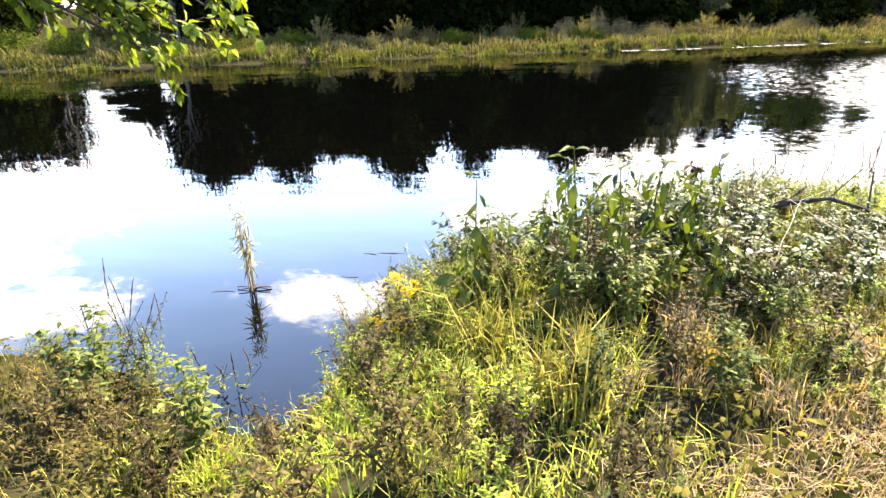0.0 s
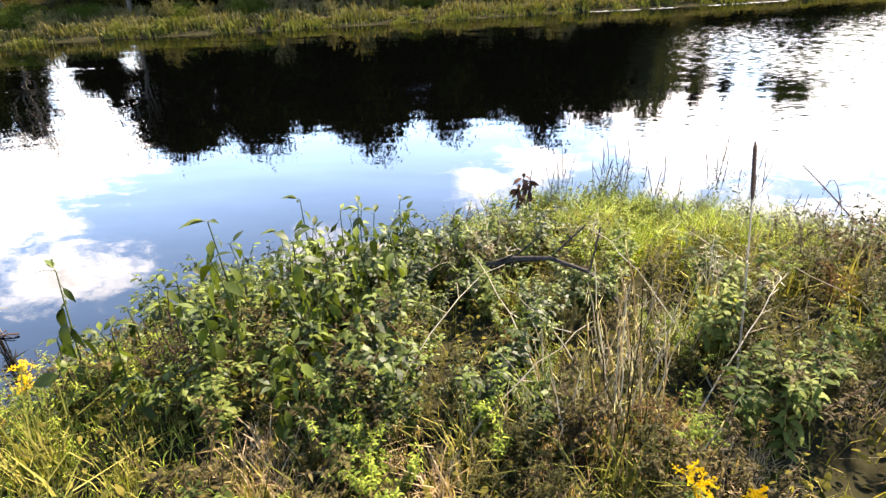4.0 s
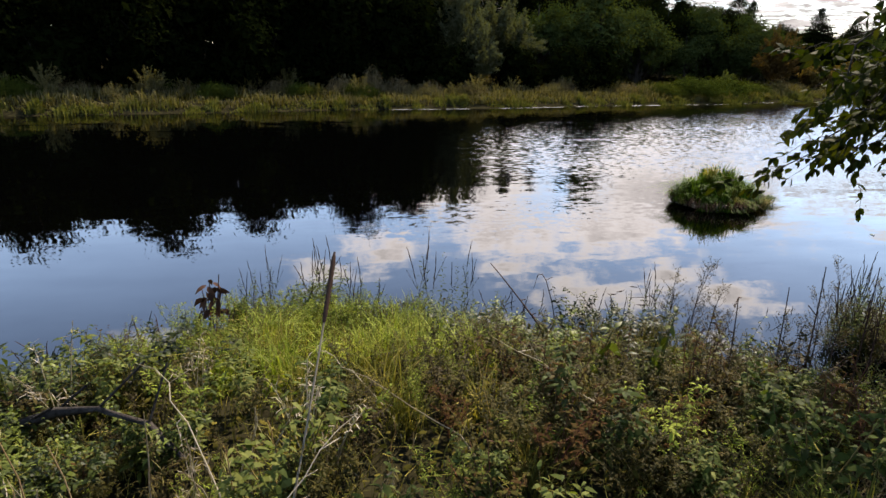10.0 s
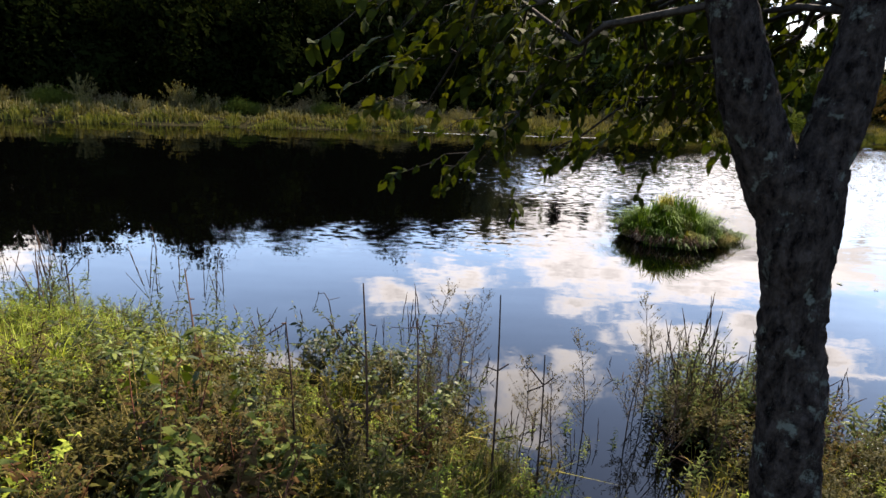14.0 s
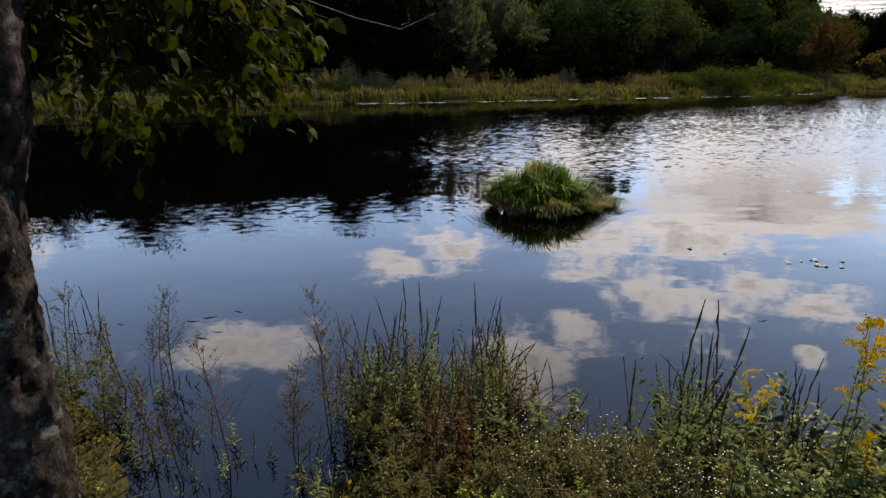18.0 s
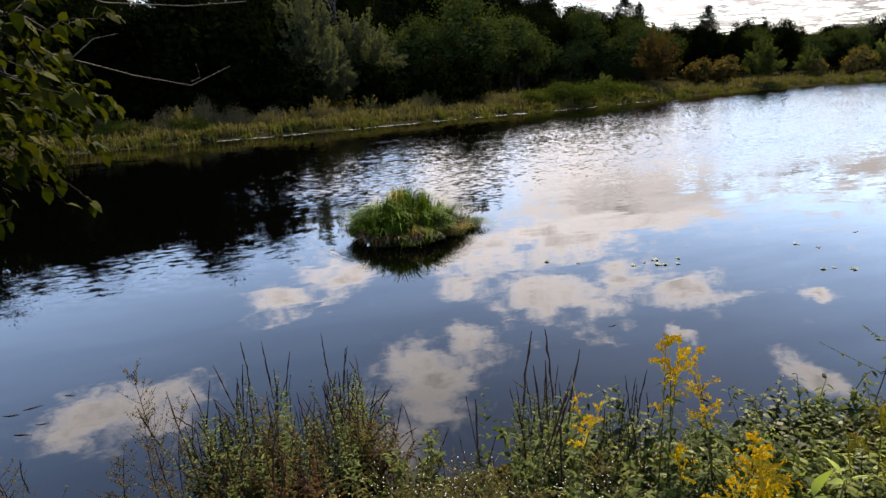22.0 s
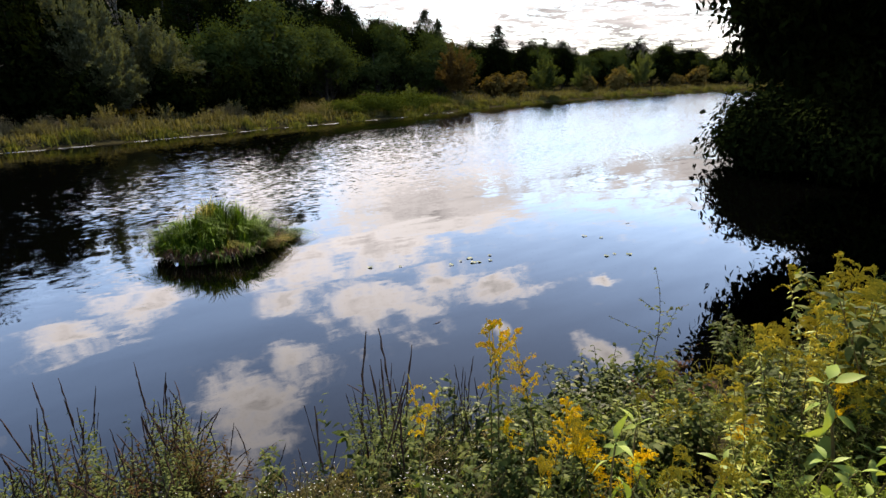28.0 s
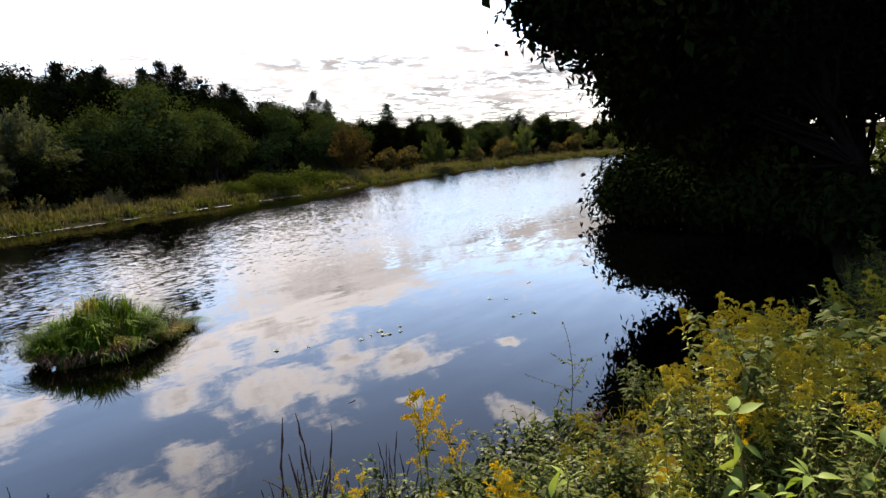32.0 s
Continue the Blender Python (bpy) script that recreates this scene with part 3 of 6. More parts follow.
def tube(geo, path, radii, sides=5):
    """A tapering stem or limb along a line of points."""
    path = np.asarray(path, float)
    m = len(path)
    radii = np.broadcast_to(radii, m)
    way = unit(np.gradient(path, axis=0))
    ref = np.where(np.abs(way[:, 2:3]) > 0.9, (1.0, 0, 0), (0, 0, 1.0))
    a = unit(np.cross(way, ref))
    b = np.cross(way, a)
    turn = np.linspace(0, 2 * np.pi, sides, endpoint=False)
    verts = path[:, None] + radii[:, None, None] * (np.cos(turn)[None, :, None] * a[:, None] + np.sin(turn)[None, :, None] * b[:, None])
    i, j = np.meshgrid(np.arange(m - 1), np.arange(sides), indexing="ij")
    nxt = (j + 1) % sides
    faces = np.stack([i * sides + j, i * sides + nxt, (i + 1) * sides + nxt, (i + 1) * sides + j], -1).reshape(-1, 4)
    geo.add(verts.reshape(-1, 3), faces)


def bark_tube(geo, path, radii, rough=0.016, sides=40, rings=110):
    """A trunk with the ridges and plates of old bark."""
    path = np.asarray(path, float)
    k = np.linspace(0, 1, len(path))
    t = np.linspace(0, 1, rings)
    line = np.stack([np.interp(t, k, path[:, c]) for c in range(3)], 1)
    for _ in range(6):
        line[1:-1] = (line[:-2] + 2 * line[1:-1] + line[2:]) / 4
    before = len(geo.v)
    tube(geo, line, np.interp(t, k, np.broadcast_to(radii, len(path))), sides)
    v = geo.v[before].reshape(rings, sides, 3)
    out = unit(v - line[:, None])
    push = np.empty((rings, sides))
    for a in range(rings):
        for b in range(sides):
            x, y, z = v[a, b]
            ridge = 1 - abs(noise.noise(Vector((x * 34, y * 34, z * 11)))) * 2.2
            plate = noise.noise(Vector((x * 70, y * 70, z * 42)))
            push[a, b] = rough * (0.75 * max(ridge, -0.4) + 0.45 * plate + 0.9 * noise.noise(Vector((x * 7, y * 7, z * 4))))
    geo.v[before] = (v + out * push[..., None]).reshape(-1, 3)


def bow(start, end, sag, steps=6, rng=None, wobble=0.0):
    """Points on a bowed line from start to end; sag is added in the middle."""
    t = np.linspace(0, 1, steps)[:, None]
    p = np.asarray(start) * (1 - t) + np.asarray(end) * t + np.asarray(sag) * 4 * t * (1 - t)
    if rng is not None and wobble:
        p[1:-1] += rng.normal(0, wobble, (steps - 2, 3))
    return p


def smooth(t):
    t = np.clip(t, 0, 1)
    return t * t * (3 - 2 * t)


def thing(name, label, category, group="", kind=""):
    return tagged(new(name), label, category, group, kind)


def part(name, mesh, parent, label=""):
    ob = new(name, mesh)
    ob.parent = parent
    return tagged(ob, label)


def sheet(name, mesh, label, category, kind="", group=""):
    return tagged(new(name, mesh), label, category, group, kind)


# ---- the lie of the land ----
NEAR_SHORE = [(-800, 6), (-60, 5), (-12, 3.6), (-4, 2.7), (-2.2, 2.5), (-1.5, 2.1), (-0.9, 1.75), (-0.5, 1.9), (-0.35, 3.2), (0.3, 4.2), (1.2, 4.9), (3.0, 6.0),
              (4.2, 6.0), (5.5, 5.3), (6.7, 4.9), (7.2, 4.4), (7.6, 3.4), (8.2, 3.4), (8.6, 4.0), (9.5, 4.2), (11, 4.1), (12.5, 3.6), (14, 3.3), (18, 2.6), (24, 4.0), (30, 2.0),
              (45, -5), (70, -14), (110, -40), (800, -600)]
FAR_SHORE = [(-800, -60), (-60, 14), (-30, 20), (-7.3, 24.9), (-1, 26.5), (5, 28.4), (12.7, 30.0), (20.2, 32.3), (30, 34.5), (44.5, 40.2), (57, 43.6), (75, 46.3), (97, 45.2), (140, 36), (800, -250)]


def near_shore(x):
    return np.interp(x, *zip(*NEAR_SHORE))


def far_shore(x):
    return np.interp(x, *zip(*FAR_SHORE))


def ripple(x, y, s):
    return np.sin(x * 2.1 * s + 1.3 * np.sin(y * 1.7 * s)) * np.cos(y * 2.6 * s + 0.9 * np.sin(x * 1.1 * s))


def ground_z(x, y):
    x, y = np.asarray(x, float), np.asarray(y, float)
    d = near_shore(x) - y
    near = np.where(d > 0, 0.72 * smooth(d / 3.2) + 0.012 * np.clip(d - 3, 0, 60), -0.9 * smooth(-d / 3.5))
    near = near + 0.03 * ripple(x, y, 1.0) * smooth(d / 0.8)
    e = y - far_shore(x)
    far = np.where(e > 0, 0.28 * smooth(e / 1.2) + 0.05 * np.clip(e, 0, 40), -1.0 * smooth(-e / 4.0))
    far = far + 0.08 * ripple(x, y, 0.3) * smooth(e / 3.0)
    return np.where(y > (near_shore(x) + far_shore(x)) / 2, far, near)


def steps_of(*runs):
    return np.unique(np.concatenate([np.arange(a, b, s) for a, b, s in runs]))


gx = np.unique(np.r_[-np.geomspace(10, 900, 34), steps_of((-10, 18, 0.2), (18, 60, 1.2)), np.geomspace(60, 900, 30)])
gy = np.unique(np.r_[-np.geomspace(2, 900, 26), steps_of((-2, 7, 0.2), (7, 22, 1.0), (22, 42, 0.5), (42, 60, 3)), np.geomspace(60, 900, 16)])
GX, GY = np.meshgrid(gx, gy)
land = Geo()
i, j = np.meshgrid(np.arange(len(gy) - 1), np.arange(len(gx) - 1), indexing="ij")
k = i * len(gx) + j
land.add(np.stack([GX, GY, ground_z(GX, GY)], -1), np.stack([k, k + 1, k + 1 + len(gx), k + len(gx)], -1).reshape(-1, 4))
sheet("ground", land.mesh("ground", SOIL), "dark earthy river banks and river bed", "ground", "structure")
pool = Geo()
pool.add([(-900, -900, 0), (900, -900, 0), (900, 900, 0), (-900, 900, 0)], [(0, 1, 2, 3)])
sheet("water", pool.mesh("water", WATER), "dark river water mirroring sky and trees", "water", "structure")


# ---- trees ----
def crown_leaves(rng, centers, spread, per, size, flat=0.7, slim=0.55):
    g = Geo()
    c = np.repeat(centers, per, axis=0)
    off = rng.normal(0, 1, c.shape) * np.repeat(np.broadcast_to(spread, len(centers)), per)[:, None] * (1, 1, flat)
    face = unit(unit(off) * 0.9 + rng.normal(0, 0.3, c.shape) + (0, 0, 0.55))
    way = unit(np.cross(face, rng.normal(0, 1, c.shape)) + (0, 0, -0.25))
    length = size * rng.uniform(0.65, 1.3, len(c))
    flat_leaves(g, c + off, way, face, length, length * slim)
    return g


def broad_tree(seed, name, label, height, radius, leaf_mat, clumps=70, per=45, size=0.32, low=0.18, bark=None, stems=1, lean=(0, 0), egg=0.55):
    """A broadleaved tree or shrub at the origin: trunk, limbs to its clumps, and a crown of single leaves."""
    rng = np.random.default_rng(seed)
    root = thing(name, label, "tree" if stems == 1 else "shrub")
    lobes = unit(rng.normal(0, 1, (11, 3)) + (0, 0, 0.15)) * rng.uniform(0.45, 0.78, (11, 1))
    u = lobes[rng.integers(0, 11, clumps)] + unit(rng.normal(0, 1, (clumps, 3))) * 0.40 * rng.uniform(0.1, 1.0, (clumps, 1)) ** 0.5
    u[:, 2] = np.maximum(u[:, 2], -1.0)
    mid = height * (low + 1) / 2
    tall = height * (1 - low) / 2
    shape = 1.0 - egg * np.clip(u[:, 2:3], 0, 1) ** 2
    cent = np.concatenate([u[:, :2] * radius * shape, mid + u[:, 2:3] * tall], 1) + (*lean, 0) * (u[:, 2:3] + 1) / 2
    cent += rng.normal(0, radius * 0.07, cent.shape)
    wood = bark or DARK_BARK
    for s in range(stems):
        g = Geo()
        foot = np.array([rng.uniform(-0.12, 0.12), rng.uniform(-0.12, 0.12), 0]) * radius * (stems > 1)
        top = np.array([lean[0], lean[1], height * 0.86]) + foot * 4
        line = bow(foot, top, rng.normal(0, height * 0.02, 3) * (1, 1, 0), 8, rng, height * 0.012)
        r0 = height * (0.026 if stems == 1 else 0.012)
        tube(g, line, np.linspace(r0, r0 * 0.18, 8), 7)
        for c in cent[rng.permutation(clumps)[: max(8, 20 // stems)]]:
            k = rng.uniform(0.15, 0.8) * np.clip(c[2] / height, 0.2, 1)
            start = line[min(7, int(k * 7))]
            tube(g, bow(start, c, (0, 0, -0.04 * height), 5, rng, 0.02 * height), np.linspace(r0 * 0.38, r0 * 0.06, 5), 4)
        part("trunk" if stems == 1 else "stem", g.mesh("trunk", wood), root)
    crown = crown_leaves(rng, cent, radius * 0.15, per, size)
    inner = np.array([lean[0] / 2, lean[1] / 2, mid]) + (cent - (lean[0] / 2, lean[1] / 2, mid)) * 0.72
    deep = crown_leaves(rng, inner, radius * 0.17, 14, size * 2.4)
    crown.add(np.concatenate(deep.v), np.concatenate(deep.f))
    part("crown", crown.mesh("crown", leaf_mat, False), root)
    return root


def spray_bush(seed, name, label, height, radius, leaf_mat, stems=46, per=150, size=0.12, droop=0.12):
    """A many-stemmed bush at the origin: stems fan out from the foot and carry their leaves in sprays."""
    rng = np.random.default_rng(seed)
    root = thing(name, label, "shrub")
    f = Geo()
    for k in range(stems):
        a, out = rng.uniform(0, 2 * np.pi), rng.uniform(0.05, 1.0) ** 0.6
        tip = np.array([np.cos(a) * radius * out, np.sin(a) * radius * out, height * (1.02 - 0.62 * out**2) * rng.uniform(0.72, 1.08)])
        line = bow(rng.normal(0, 0.06 * radius, 3) * (1, 1, 0), tip, np.array([0, 0, droop * height * out]), 7, rng, 0.015 * height)
        if k < 5:
            g = Geo()
            tube(g, line, np.linspace(0.012, 0.003, 7) * height / 2, 4)
            part("stem", g.mesh("stem", DARK_BARK), root)
        t = rng.uniform(0.22, 1.0, per) ** 0.8
        at = np.stack([np.interp(t, np.linspace(0, 1, 7), line[:, c]) for c in range(3)], 1) + rng.normal(0, 0.075 * radius, (per, 3)) * (1.05 - 0.75 * t)[:, None]
        way = unit(tip - line[3]) + rng.normal(0, 0.5, (per, 3))
        length = size * rng.uniform(0.6, 1.3, per)
        flat_leaves(f, at, way, unit(rng.normal(0, 0.6, (per, 3)) + (0, 0, 1)), length, length * 0.42)
    part("foliage", f.mesh("foliage", leaf_mat, False), root)
    return root


def pine_tree(seed, name, label, height, radius):
    rng = np.random.default_rng(seed)
    root = thing(name, label, "tree")
    g, f = Geo(), Geo()
    tube(g, bow((0, 0, 0), (0, 0, height), rng.normal(0, 0.1, 3) * (1, 1, 0), 8), np.linspace(height * 0.02, 0.02, 8), 7)
    for z in np.linspace(0.2, 0.98, 17) * height:
        r = radius * (1.03 - (z / height) ** 3) * rng.uniform(0.6, 1.1)
        for a in rng.uniform(0, 2 * np.pi, 8):
            end = np.array([np.cos(a) * r, np.sin(a) * r, z + r * rng.uniform(0.0, 0.28)])
            line = bow((0, 0, z), end, (0, 0, -0.05 * r), 4)
            tube(g, line, np.linspace(0.05, 0.012, 4), 3)
            t = rng.uniform(0.25, 1.0, 46)[:, None]
            c = np.array((0, 0, z)) * (1 - t) + end * t + rng.normal(0, 0.24, (46, 3)) * (1, 1, 0.7)
            leaves(f, c, rng.normal(0, 1, c.shape) * (1, 1, 0.5) + (0, 0, 0.25), (0, 0, 1), rng.uniform(0.3, 0.55, 46), 0.12)
    part("trunk", g.mesh("trunk", DARK_BARK), root)
    part("crown", f.mesh("crown", PINE_LEAF, False), root)
    return root


def bare_tree(seed, height, name="bare_tree", label="leafless grey tree among the far trees"):
    rng = np.random.default_rng(seed)
    root = thing(name, label, "tree")
    g = Geo()

    def grow(p, way, length, r, depth):
        end = p + way * length
        line = bow(p, end, rng.normal(0, length * 0.06, 3), 5)
        tube(g, line, np.linspace(r, r * 0.55, 5), 5 if depth < 2 else 3)
        if depth < 5:
            for _ in range(3 if depth < 4 else 2):
                grow(line[rng.integers(2, 5)], unit(way + rng.normal(0, 0.42, 3) + (0, 0, 0.12)), length * rng.uniform(0.55, 0.8), r * 0.62, depth + 1)

    grow(np.zeros(3), np.array([0, 0, 1.0]), height * 0.36, height * 0.02, 0)
    part("trunk", g.mesh("trunk", TWIG), root)
    return root


def put(ob, x, y, turn=0.0, size=1.0, tall=1.0, sink=0.03, first=False):
    """Stand a thing, or a copy of it, on the ground."""
    m = pose(x, y, float(ground_z(x, y)) - sink, 0, 0, turn)
    scale = Matrix.Diagonal((size, size, size * tall, 1))
    if first:
        ob.matrix_basis = m @ scale
        return ob
    keep = ob.scale.copy()
    ob.scale = (size, size, size * tall)
    made = copy_thing(ob, m)
    ob.scale = keep
    return made


def discard(ob):
    for o in (*ob.children_recursive, ob):
        bpy.data.objects.remove(o)


# ---- far bank ----
rng = np.random.default_rng(11)


def scatter(ob, spots, group=""):
    """The thing at the first spot and copies of it at the others. A spot: x, y, turn, size, tall."""
    tagged(ob, group=group)
    for s in spots[1:]:
        put(ob, *s)
    put(ob, *spots[0], first=True)


oaks = [broad_tree(20 + s, "broadleaf_tree", "tall broadleaf tree in the riverside wood, its green darkened for shade", 10, 3.0 + 0.3 * s, TREE_LEAF_SHADE, 120, 80, 0.27, 0.04, egg=0.38 + 0.08 * s) for s in range(4)]
ashes = [broad_tree(40 + s, "broadleaf_tree", "mid-green leafy tree at the edge of the wood", 7, 2.7, TREE_LEAF, 64, 130, 0.17, 0.03, egg=0.12 + 0.12 * s) for s in range(3)]
pines = [pine_tree(60 + s, "pine_tree", "tall dark pine standing above the wood", 12, 3.4) for s in range(2)]
tall_spots = [[] for _ in oaks]
for row, (back, tall) in enumerate(((7.5, 0.71), (12.0, 0.78), (17.0, 0.80))):
    for x in np.arange(-52, 13.2 + 2.2 * row, 3.3 + 0.8 * row):
        x = x + rng.uniform(-0.7, 0.7)
        y = far_shore(x) + back + rng.uniform(-1.2, 1.2)
        az = math.degrees(math.atan2(x - 2.2, y + 0.2))
        if -36.4 < az < -33.4:
            continue
        h = tall * (1.0 if az > -30.5 else 0.5 if az > -38.5 else 0.78) * rng.uniform(0.93, 1.06)
        tall_spots[rng.integers(0, 4)].append((x, y, rng.uniform(0, 360), h * 1.02, 1.0))
# the skyline of the wood seen from the bend: bearing and height in degrees
SKYLINE = ((5, 9.5), (8, 8.6), (16, 7.4), (20, 7.4), (25, 6.3), (31, 5.1), (37, 3.9), (40, 3.3), (46, 3.2), (51, 2.6), (57, 2.2), (64, 1.9), (90, 1.9))


def at_bearing(az, far):
    """The spot at a bearing from the bend, that many metres off."""
    return 8.85 + far * math.sin(radians(az)), 1.4 + far * math.cos(radians(az))


def skyline_height(x, y, share=1.0):
    """How tall a tree at that spot is, to reach that share of the skyline."""
    far, az = math.hypot(x - 9.05, y - 1.3), math.degrees(math.atan2(x - 9.05, y - 1.3))
    return max(1.5, 2.3 + far * math.tan(radians(np.interp(az, *zip(*SKYLINE)) * share)) - float(ground_z(x, y)))


for far, step, share in ((58, 1.9, 0.93), (72, 2.0, 1.0), (88, 2.1, 1.0)):
    for az in np.arange(5, 90, step * 60 / far):
        bear = az + rng.uniform(-0.8, 0.8)
        x, y = at_bearing(bear, far + rng.uniform(-5, 5) + max(0, bear - 35) * 1.9)
        if y < far_shore(min(x, 140)) + 9:
            continue
        tall_spots[rng.integers(0, 4)].append((x, y, rng.uniform(0, 360), skyline_height(x, y, share) / 10 * rng.uniform(1.0 if bear < 38 else 0.82, 1.18 if bear < 38 else 1.28), 1.0))
for x, y, h in ((30, -4, 1.1), (33, 1, 1.2), (36, -9, 1.2), (29, -10, 1.1), (40, -3, 1.2), (24, -9, 1.0), (45, -12, 1.2), (31, -1.5, 1.2), (34, -1.2, 1.3), (38, -2.6, 1.4), (43, -5.5, 1.5)):
    tall_spots[rng.integers(0, 4)].append((x, y, rng.uniform(0, 360), h, 1.0))
for ob, spots in zip(oaks, tall_spots):
    scatter(ob, spots, "trees of the riverside wood")
ash_spots = [[] for _ in ashes]
for x in np.arange(19.5, 46, 2.5):
    ash_spots[rng.integers(0, 3)].append((x + rng.uniform(-1, 1), far_shore(x) + 9.5 + rng.uniform(-2, 3), rng.uniform(0, 360), rng.uniform(0.8, 1.2), rng.uniform(0.75, 0.95)))
for x in np.arange(46, 120, 5.5):
    ash_spots[rng.integers(0, 3)].append((x, far_shore(x) + 13 + rng.uniform(-3, 6), rng.uniform(0, 360), rng.uniform(0.7, 1.1), rng.uniform(0.65, 0.9)))
for ob, spots in zip(ashes, ash_spots):
    scatter(ob, spots, "trees at the wood's edge")


def pine_spot(az, far, el, turn):
    x, y = at_bearing(az, far)
    return x, y, turn, (2.3 + far * math.tan(radians(el)) - float(ground_z(x, y))) / 11.4, 1.0


scatter(pines[0], [pine_spot(22.2, 62, 8.4, 10), pine_spot(35.0, 70, 5.7, 60), pine_spot(17.6, 64, 8.0, 130), pine_spot(41.7, 84, 4.35, 200), pine_spot(28.0, 66, 6.2, 250)], "pines in the wood")
scatter(pines[1], [pine_spot(23.6, 63, 8.1, 0), pine_spot(20.8, 64, 7.9, 80), pine_spot(27.2, 65, 6.7, 140), pine_spot(36.2, 72, 4.9, 220), pine_spot(14.6, 58, 8.3, 300)], "pines in the wood")
bare = bare_tree(5, 8.0)
scatter(bare, [(*at_bearing(54.5, 98), 40, 0.86, 1.0), (*at_bearing(9.0, 44), 0, 1.1, 1.0), (-13.6, 28.5, 70, 0.7, 1.0), (-15.4, 32.0, 200, 0.8, 1.0), (-20.8, 30.0, 20, 0.75, 1.0), (-12.4, 30.5, 120, 0.8, 1.0), (*at_bearing(53.4, 96), 160, 0.76, 1.0)], "bare trees")

willow = spray_bush(80, "willow_bush", "silvery green willow bush on the far bank", 5.2, 2.5, WILLOW_LEAF, 120, 330, 0.15)
scatter(willow, [(*at_bearing(11.4, 38.5), 0, 1.25, 0.88), (*at_bearing(6.4, 36.5), 120, 0.95, 1.45), (*at_bearing(7.8, 35.0), 220, 0.8, 1.0)], "willows on the far bank")
round_bush = spray_bush(81, "round_bush", "rounded olive green bush on the far bank", 3.6, 1.8, OLIVE_LEAF, 60, 170, 0.15)
scatter(round_bush, [(*at_bearing(46.2, 63), 0, 1.1, 1.0), (*at_bearing(49.5, 73), 40, 0.8, 1.1), (*at_bearing(54.6, 88), 15, 1.1, 1.2), (*at_bearing(61.0, 106), 75, 1.0, 1.0), (*at_bearing(62.6, 106), 155, 0.8, 1.0), (*at_bearing(52.6, 80), 205, 0.7, 0.9), (*at_bearing(33.5, 46), 80, 0.55, 0.8), (30.5, 1.5, 10, 0.7, 1.0), (33.0, -2.5, 100, 0.9, 1.0), (31.5, 4.0, 200, 0.55, 0.9), (29.5, -3.0, 250, 0.8, 1.0), (32.0, 1.0, 40, 1.5, 1.0), (34.5, -1.0, 140, 1.7, 1.0), (37.0, -3.2, 300, 1.7, 1.0), (31.5, 2.2, 20, 1.2, 1.0), (30.2, 2.9, 75, 0.9, 1.0), (28.6, 2.4, 130, 0.7, 0.9), (33.0, 0.4, 215, 1.4, 1.2)], "bushes on the far bank")
rust_bush = spray_bush(82, "rust_bush", "brownish autumn bush on the far bank", 4.4, 1.8, RUST_LEAF, 60, 170, 0.16)
scatter(rust_bush, [(*at_bearing(38.0, 52), 0, 1.15, 1.0), (*at_bearing(13.0, 37), 70, 0.45, 0.6), (*at_bearing(4.0, 33.5), 70, 0.42, 0.6)], "bushes on the far bank")
amber_bush = broad_tree(83, "amber_bush", "small yellow-orange autumn bush on the far bank", 2.6, 1.5, AMBER_LEAF, 60, 40, 0.22, 0.02, stems=3)
scatter(amber_bush, [(*at_bearing(41.4, 60), 0, 0.95, 0.9), (*at_bearing(43.4, 61), 50, 1.0, 0.9), (*at_bearing(52.8, 80), 90, 1.1, 1.0), (*at_bearing(59.3, 99), 10, 1.2, 0.9), (*at_bearing(57.6, 94), 160, 0.9, 0.8), (*at_bearing(50.0, 73), 200, 0.75, 1.1)], "bushes on the far bank")
hump = broad_tree(84, "low_bush", "low spreading green thicket on the far bank", 1.5, 3.0, FAR_BRUSH, 170, 90, 0.12, 0.0, stems=4, egg=0.6)
scatter(hump, [(*at_bearing(29.5, 41), 0, 0.85, 0.7), (*at_bearing(32.5, 43.5), 90, 0.95, 0.65), (*at_bearing(26.5, 39), 30, 0.6, 0.7), (*at_bearing(35.0, 47), 30, 0.65, 0.7)] + [(x, far_shore(x) + 3.2 + rng.uniform(-0.8, 1.6), rng.uniform(0, 360), rng.uniform(0.25, 0.55), rng.uniform(0.8, 1.4)) for x in np.cumsum(rng.uniform(1.2, 5.5, 14)) - 36], "thickets on the far bank")
bank_shrub = spray_bush(86, "bank_shrub", "olive brown shrub among the weeds of the far bank", 1.4, 0.9, FAR_WEED, 26, 70, 0.07)
scatter(bank_shrub, [(x + rng.uniform(-0.8, 0.8), far_shore(x) + rng.uniform(1.6, 4.2), rng.uniform(0, 360), rng.uniform(0.4, 0.95), rng.uniform(0.7, 1.2)) for x in np.arange(-24, 40, 1.15)], "shrubs on the far bank")
# same leaves with the shade in their colour, below the far trees
thicket = broad_tree(85, "undergrowth_bush", "undergrowth bush beneath the far trees, its leaves darkened for shade", 3.0, 2.2, TREE_LEAF_SHADE, 80, 70, 0.22, 0.0, stems=3)
